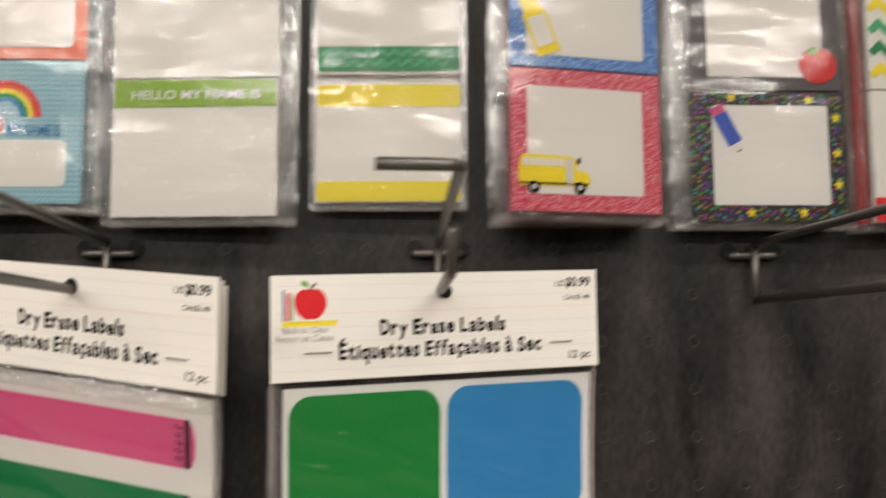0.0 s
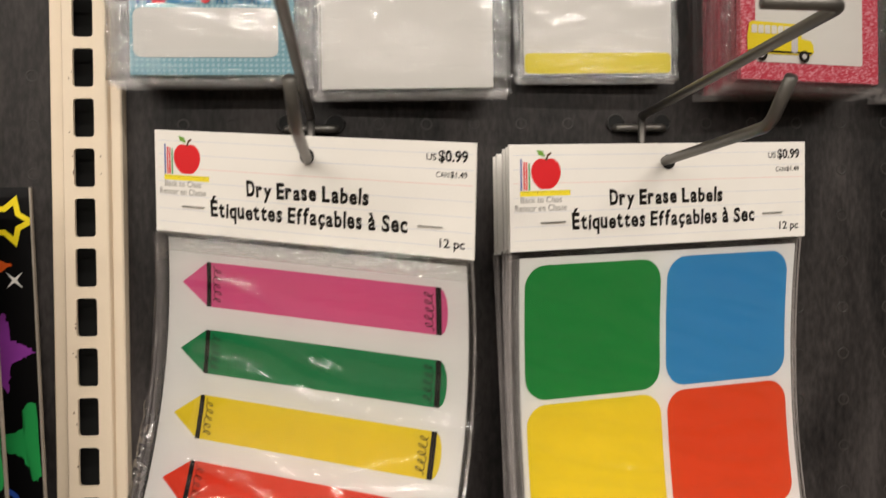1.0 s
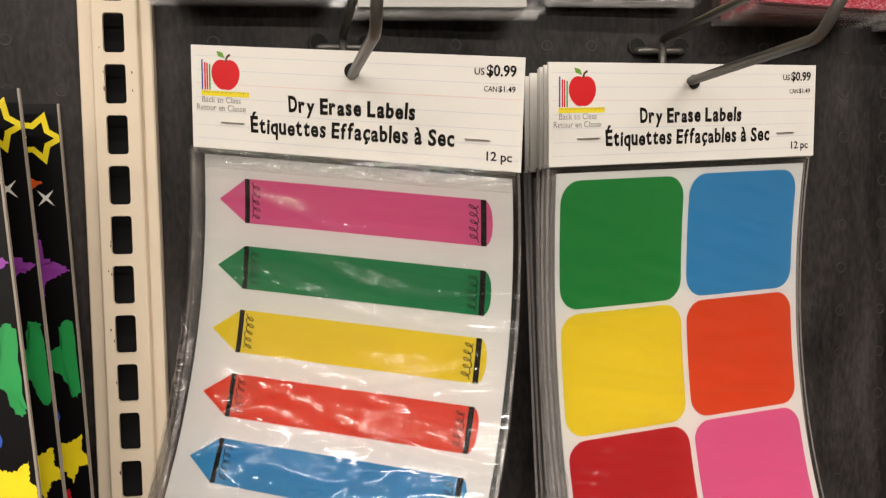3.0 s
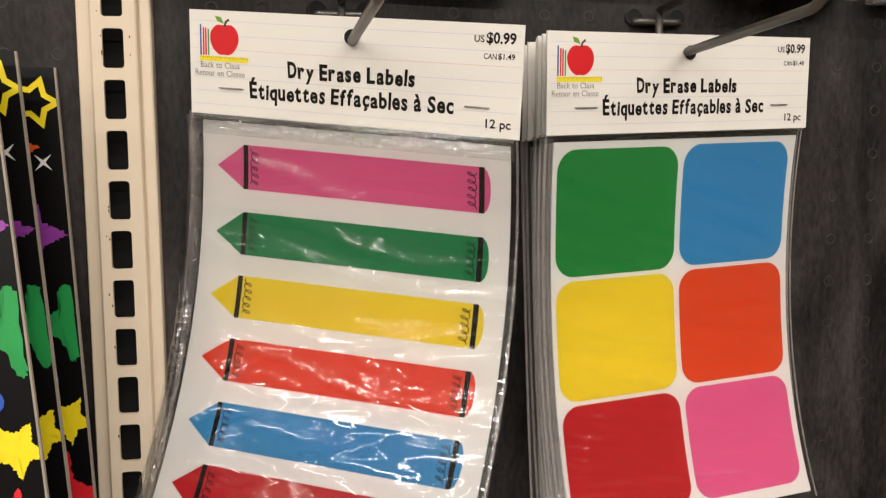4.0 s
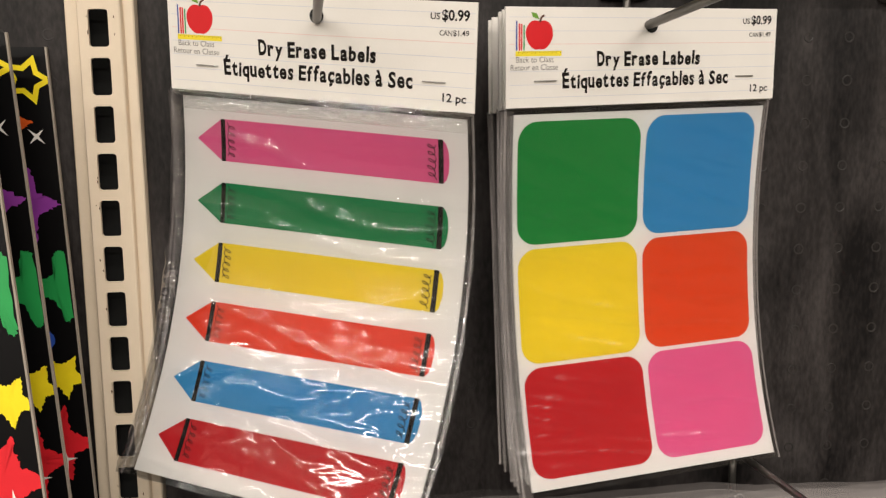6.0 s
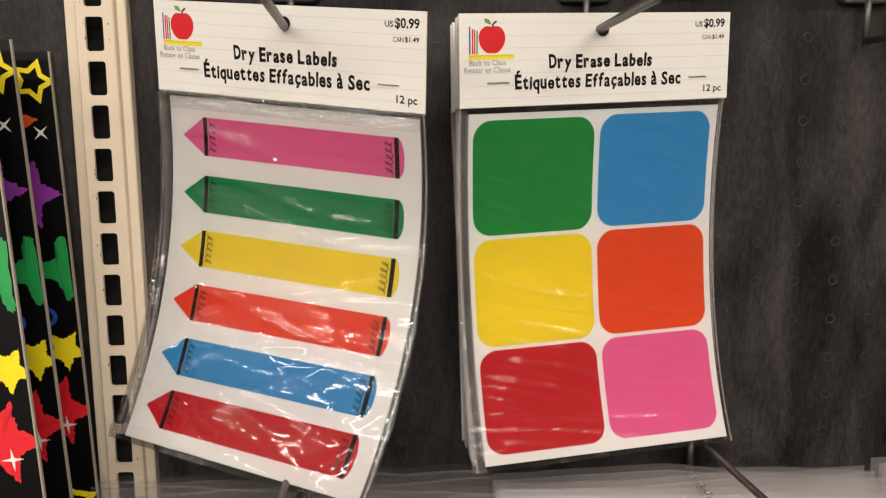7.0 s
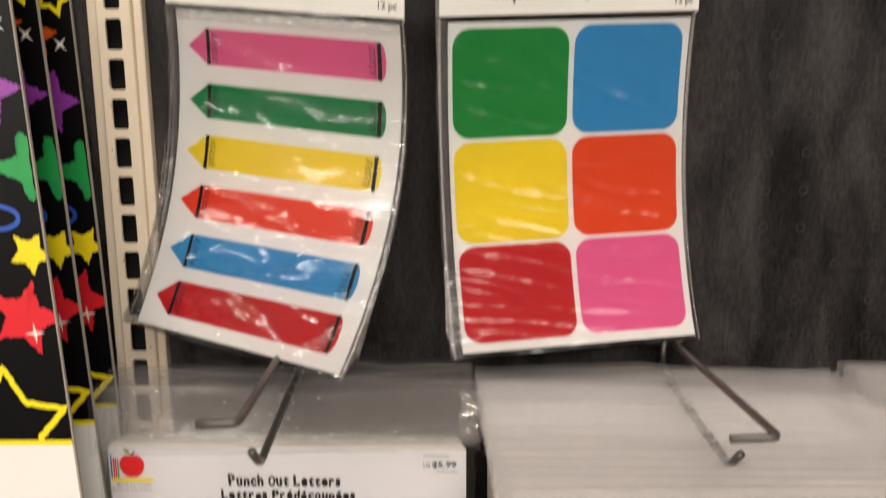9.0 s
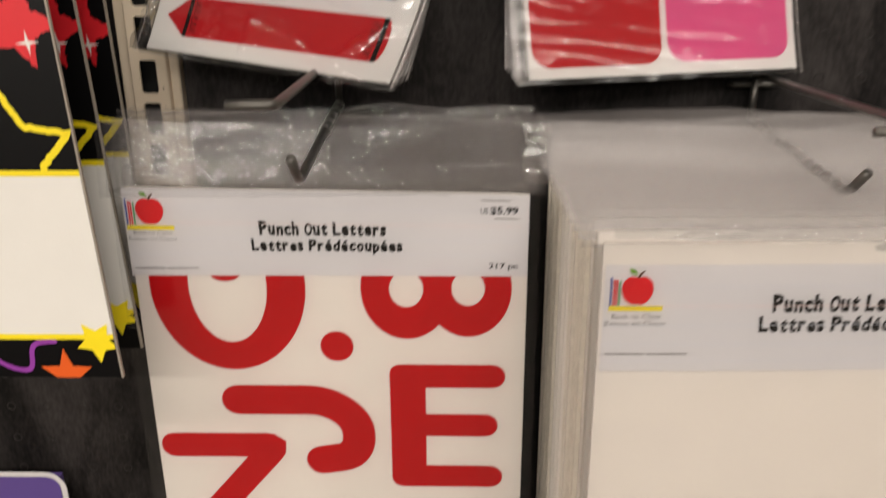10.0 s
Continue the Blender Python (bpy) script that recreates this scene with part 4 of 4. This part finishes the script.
        part("creased_side", laid(crumpled(PW - 0.004, 0.002, PW + 0.010, 0.036, 14, 40, 0.0012, seed + 5.7, (90, 240), 0.0028), flap), "film_seam", pack, "creased corner of the flap", True)
    part("flap_back", laid(sheet_film(-0.010, -0.004, PW + 0.009, 0.036, 22, 5, 0.0005, seed * 2.3 + 1, 0, -0.0085), flap), "film_flap" if red else "film_milky", pack, "", True)


def hole_ring(x, y, z):
    return wire([[(x + 0.0030 * math.cos(k * math.tau / 14), y, z + 0.0027 * math.sin(k * math.tau / 14)) for k in range(15)]], 0.00045)


for i in range(5):
    letter_pack(-0.265 - 0.0012 * i, 0.4295 + 0.0125 * i, 1.2640 - 0.0034 * i, 0.006, i + 1, i == 0, True, "red letter packs on a hook", hole=(-0.1508 + 0.0002 * i, 0.4340 + 0.0125 * i, 1.2951 + 0.0011 * i))
for i in range(12):
    letter_pack(-0.0145 - 0.0007 * i, 0.335 + 0.0127 * i, 1.2665 + 0.0006 * i, 0.026 - 0.002 * i, i + 11, i == 0, False, "white letter packs on a hook", 0.0095, 0.004, 1.2815 + 0.0013 * i, hole=(0.1050 - 0.00055 * i, 0.376 + 0.0098 * i, 1.2775 + 0.0010 * i))
for i in range(4):
    letter_pack(0.232 - 0.001 * i, 0.440 + 0.0127 * i, 1.2640 + 0.0012 * i, 0.006, i + 31, i == 0, False, "further white letter packs")


# ---- packs of name tags along the upper row ----
def tag_pack(x0, x1, z0, y0, y1, build, label, seed, plain, bag_left=0.006, bag_right=0.007, back=4, gap=0.0):
    """A clear bag with two name tags one above the other, in front of more of the same."""
    w = x1 - x0
    for k in range(back + 1):
        dy = k * min(0.011, (0.492 - max(y0, y1)) / max(1, back))
        yl, yr = y0 + dy * (0.488 - y0) / max(1e-6, 0.488 - max(y0, y1)) * 0.9, y1 + dy * 0.9
        yl, yr = min(yl, 0.492), min(yr, 0.492)
        jx = 0.0012 * math.sin(seed + k * 2.2)
        on = quad((x0 + jx, yl, z0 + 0.16), (x1 + jx, yr, z0 + 0.16), (x0 + jx, yl, z0), (x1 + jx, yr, z0), w, 0.16)
        pack = thing("name_tag_pack", label, "name tags", "name tag packs in the upper row")

        def up(px, py, d=0.0, on=on):
            return on(px, py - 0.16, d)
        if k == 0:
            build(pack, up, w)
        else:
            part("name_tag", laid(slab(0, 0, w, 0.0715, 0.004, 2, 2), up), plain, pack)
            part("name_tag", laid(slab(0, 0.0725, w, 0.144, 0.004, 2, 2), up), plain, pack)
        n = (46, 60) if k == 0 else (10, 14)
        part("bag", laid(sheet_film(-bag_left, -0.0025, w + bag_right, 0.155, *n, 0.0007, seed + k, 0, 0.0022), up), "film_tag" if k == 0 else "film_behind", pack, "clear glossy plastic bag", True)
        for name, xa, ya, xb, yb, nx, ny in (("side_seam", -bag_left, -0.003, -0.0004, 0.155, 8, 90), ("side_seam", w + 0.0004, -0.003, w + bag_right, 0.155, 8, 90), ("bottom_seam", -bag_left, -0.0042, w + bag_right, -0.0003, 70, 5)):
            if k == 0:
                part(name, laid(crumpled(xa, ya, xb, yb, nx, ny, 0.0008, seed + xa * 50, (120, 150), 0.0016), up), "film_margin", pack, "crimped clear margin of the bag", True)
            elif name == "bottom_seam":
                part(name, laid(cut(outline([(xa, ya), (xb, ya), (xb, yb), (xa, yb)]), 0.02), up, 0.001), "film_hem", pack, "clear margin of the bag")
        part("bag_back", laid(sheet_film(-bag_left, -0.0025, w + bag_right, 0.155, 8, 10, 0.0006, seed + k + 50, 0, -0.0045), up), "film", pack, "", True)


def plate(name, pack, on, x0, y0, x1, y1, col, lift=0.0, r=0.0025, label=""):
    return part(name, laid(outline(rrect(x0, y0, x1, y1, r)), on, lift), col, pack, label)


def tag(pack, on, w, y0, y1, col, label):
    card = part("name_tag", laid(slab(0, y0, w, y1, 0.003, 2, 2), on), col, pack, label)
    return card


def rainbow_tags(pack, on, w):
    t = tag(pack, on, w, 0.0, 0.0735, "sky", "pale blue dotted name tag with a rainbow")
    plate("name_panel", t, on, 0.0015, 0.0085, w - 0.0075, 0.0325, "white", 0.0003, 0.004)
    for i, col in enumerate(("star_red", "star_orange", "star_yellow", "star_green", "blue")):
        r = 0.0172 - 0.0021 * i
        pts = [(0.0395 + r * math.cos(radians(a)), 0.0440 + r * 1.05 * math.sin(radians(a))) for a in range(0, 181, 9)]
        part("rainbow_band", laid(ribbon(pts, 0.0022), on, 0.0003), col, t)
    for i, (ch, col) in enumerate(zip("HELLO", ("book_blue", "star_red", "blue", "blue", "star_red"))):
        part("lettering", laid(lettering(ch, 0.0035 + 0.0074 * i, 0.0345, 0.0098 + 0.0074 * i, 0.0445, 0.02), on, 0.0006), col, t)
    part("lettering", laid(lettering("MY NAME IS", 0.0415, 0.0345, 0.0680, 0.0405, 0.01), on, 0.0006), "blue", t)
    t = tag(pack, on, w, 0.0745, 0.147, "tag_orange", "orange name tag")
    plate("name_panel", t, on, 0.006, 0.0805, w - 0.006, 0.108, "white", 0.0003, 0.003)


def lime_tags(pack, on, w):
    for y in (0.0, 0.0725):
        t = tag(pack, on, w, y, y + 0.0715, "white", "white name tag with a lime green band")
        plate("band", t, on, 0.0004, y + 0.0567, w - 0.0004, y + 0.0713, "lime", 0.0003, 0.0005)
        part("lettering", laid(lettering("HELLO MY NAME IS", 0.0095, y + 0.0608, w - 0.009, y + 0.0655, 0.012), on, 0.0006), "white", t)


def band_tags(pack, on, w):
    t = tag(pack, on, w, 0.0, 0.0635, "white", "white name tag with two yellow bands")
    plate("band", t, on, 0.0004, 0.0510, w - 0.0004, 0.0630, "tag_yellow", 0.0003, 0.0025)
    plate("band", t, on, 0.0004, 0.0004, w - 0.0004, 0.0110, "tag_yellow", 0.0003, 0.0025)
    t = tag(pack, on, w, 0.0690, 0.132, "white", "white name tag with green chevron bands")
    for y in (0.0700, 0.1180):
        plate("band", t, on, 0.0004, y, w - 0.0004, y + 0.0140, "tag_green", 0.0003, 0.001)
        for k in range(2):
            zig = [(0.002 + i * 0.0036, y + 0.0045 + 0.0055 * k + (0.0018 if i % 2 else -0.0014)) for i in range(int((w - 0.003) / 0.0036))]
            part("chevron", laid(ribbon(zig, 0.0014), on, 0.0006), "tag_teal", t)


def bus_tags(pack, on, w):
    t = tag(pack, on, w, 0.0, 0.0715, "glitter_red", "red foil-bordered name tag with a school bus")
    plate("name_panel", t, on, 0.008, 0.0085, w - 0.0095, 0.0625, "white", 0.0003, 0.0015)
    body = [(0.0036, 0.0125), (0.0385, 0.0125), (0.0402, 0.0140), (0.0400, 0.0175), (0.0385, 0.0196), (0.0335, 0.0205), (0.0325, 0.0255), (0.0310, 0.0275), (0.0060, 0.0280), (0.0045, 0.0270), (0.0032, 0.0200)]
    bus = part("bus", laid(outline(body), on, 0.0006), "star_yellow", t, "yellow school bus print")
    for i in range(6):
        part("bus_window", laid(outline(rrect(0.0056 + 0.0036 * i, 0.0222, 0.0086 + 0.0036 * i, 0.0262, 0.0005)), on, 0.0008), "white", bus)
    part("bus_door", laid(outline(rrect(0.0275, 0.0132, 0.0310, 0.0262, 0.0004)), on, 0.0008), "slate", bus)
    part("bus_mirror", laid(outline(rrect(0.0330, 0.0238, 0.0350, 0.0268, 0.0006)), on, 0.0008), "ink", bus)
    part("bus_stripe", laid(outline([(0.0036, 0.0132), (0.0390, 0.0132), (0.0390, 0.0141), (0.0036, 0.0141)]), on, 0.0008), "ink", bus)
    for x in (0.0110, 0.0345):
        wheel = part("bus_wheel", laid(outline(oval(x, 0.0118, 0.0030, 0.0030)), on, 0.0010), "ink", bus)
        part("hub", laid(outline(oval(x, 0.0118, 0.0013, 0.0013)), on, 0.0012), "slate", wheel)
    t = tag(pack, on, w, 0.0725, 0.144, "glitter_blue", "blue foil-bordered name tag with a glue bottle")
    plate("name_panel", t, on, 0.0080, 0.0785, w - 0.0080, 0.136, "white", 0.0003, 0.0015)
    c, s = math.cos(radians(112)), math.sin(radians(112))
    for a, b, col, wd in ((-0.0045, 0.018, "star_yellow", 0.0125), (0.0, 0.0155, "white", 0.0095), (0.018, 0.0270, "star_yellow", 0.0100), (0.0270, 0.034, "pink", 0.0085)):
        part("bottle_print", laid(ribbon([(0.0185 + a * c, 0.0835 + a * s), (0.0185 + b * c, 0.0835 + b * s)], wd), on, 0.0009 if col == "white" else 0.0006), col, t)


def confetti_tags(pack, on, w):
    t = tag(pack, on, w, 0.0, 0.0690, "confetti", "black confetti-bordered name tag with a blue pencil")
    plate("name_panel", t, on, 0.0105, 0.0082, w - 0.0085, 0.0615, "white", 0.0003, 0.0015)
    for x, y in ((0.021, 0.0655), (0.063, 0.0645), (w - 0.004, 0.055), (w - 0.004, 0.036), (w - 0.004, 0.019), (0.03, 0.004), (0.058, 0.0042)):
        part("printed_star", laid(outline(star(x, y, 0.0030, 10)), on, 0.0005), "star_yellow", t)
    a, b = Vector((0.0125, 0.0605)), Vector((0.0250, 0.0365))
    for f, g, col, wd in ((0.0, 0.16, "pink", 0.0076), (0.16, 0.82, "star_blue", 0.0082), (0.82, 0.96, "ivory", 0.0052), (0.96, 1.0, "ink", 0.0018)):
        part("pencil_print", laid(ribbon([tuple(a.lerp(b, f)), tuple(a.lerp(b, g))], wd), on, 0.0006), col, t)
    t = tag(pack, on, w, 0.0700, 0.140, "grey_card", "dark grey name tag with a red apple")
    plate("name_panel", t, on, 0.0090, 0.0770, w - 0.0100, 0.132, "white", 0.0003, 0.0015)
    part("apple_print", laid(outline(oval(w - 0.0125, 0.0835, 0.0105, 0.0098)), on, 0.0006), "apple", t)
    part("leaf_print", laid(outline(oval(w - 0.0150, 0.0915, 0.003, 0.0018)), on, 0.0008), "leaf", t)


def red_tags(pack, on, w):
    t = tag(pack, on, w, 0.0, 0.0700, "white", "white name tag with a red border")
    plate("band", t, on, 0.0003, 0.0003, w - 0.0003, 0.0130, "star_red", 0.0003, 0.001)
    t = tag(pack, on, w, 0.0710, 0.140, "white", "white name tag with chevron border")
    for k, col in enumerate(("star_yellow", "tag_green", "tag_teal", "star_yellow")):
        part("chevron", laid(ribbon([(0.002, 0.078 + 0.012 * k), (0.007, 0.083 + 0.012 * k), (0.012, 0.078 + 0.012 * k), (0.017, 0.083 + 0.012 * k)], 0.004), on, 0.0004), col, t)


tag_pack(-0.2355, -0.1570, 1.6125, 0.470, 0.470, rainbow_tags, "clear bag of rainbow name tags, several deep", 1.0, "sky", 0.011, 0.008)
tag_pack(-0.1440, -0.0590, 1.6065, 0.476, 0.470, lime_tags, "clear bag of white and lime name tags, several deep", 2.0, "white", 0.004, 0.009, 3)
tag_pack(-0.0402, 0.0366, 1.6155, 0.4835, 0.4810, band_tags, "clear bag of yellow-banded name tags", 3.0, "white", 0.003, 0.003, 2)
tag_pack(0.0600, 0.1380, 1.6065, 0.4480, 0.4630, bus_tags, "clear bag of red school bus name tags, several deep", 4.0, "glitter_red", 0.008, 0.004, 6)
tag_pack(0.1595, 0.2410, 1.6050, 0.4750, 0.4760, confetti_tags, "clear bag of confetti name tags with blue pencil", 5.0, "confetti", 0.011, 0.005, 3)
tag_pack(0.2520, 0.3320, 1.6035, 0.4700, 0.4740, red_tags, "clear bag of red-bordered name tags", 6.0, "star_red", 0.006, 0.006, 3)
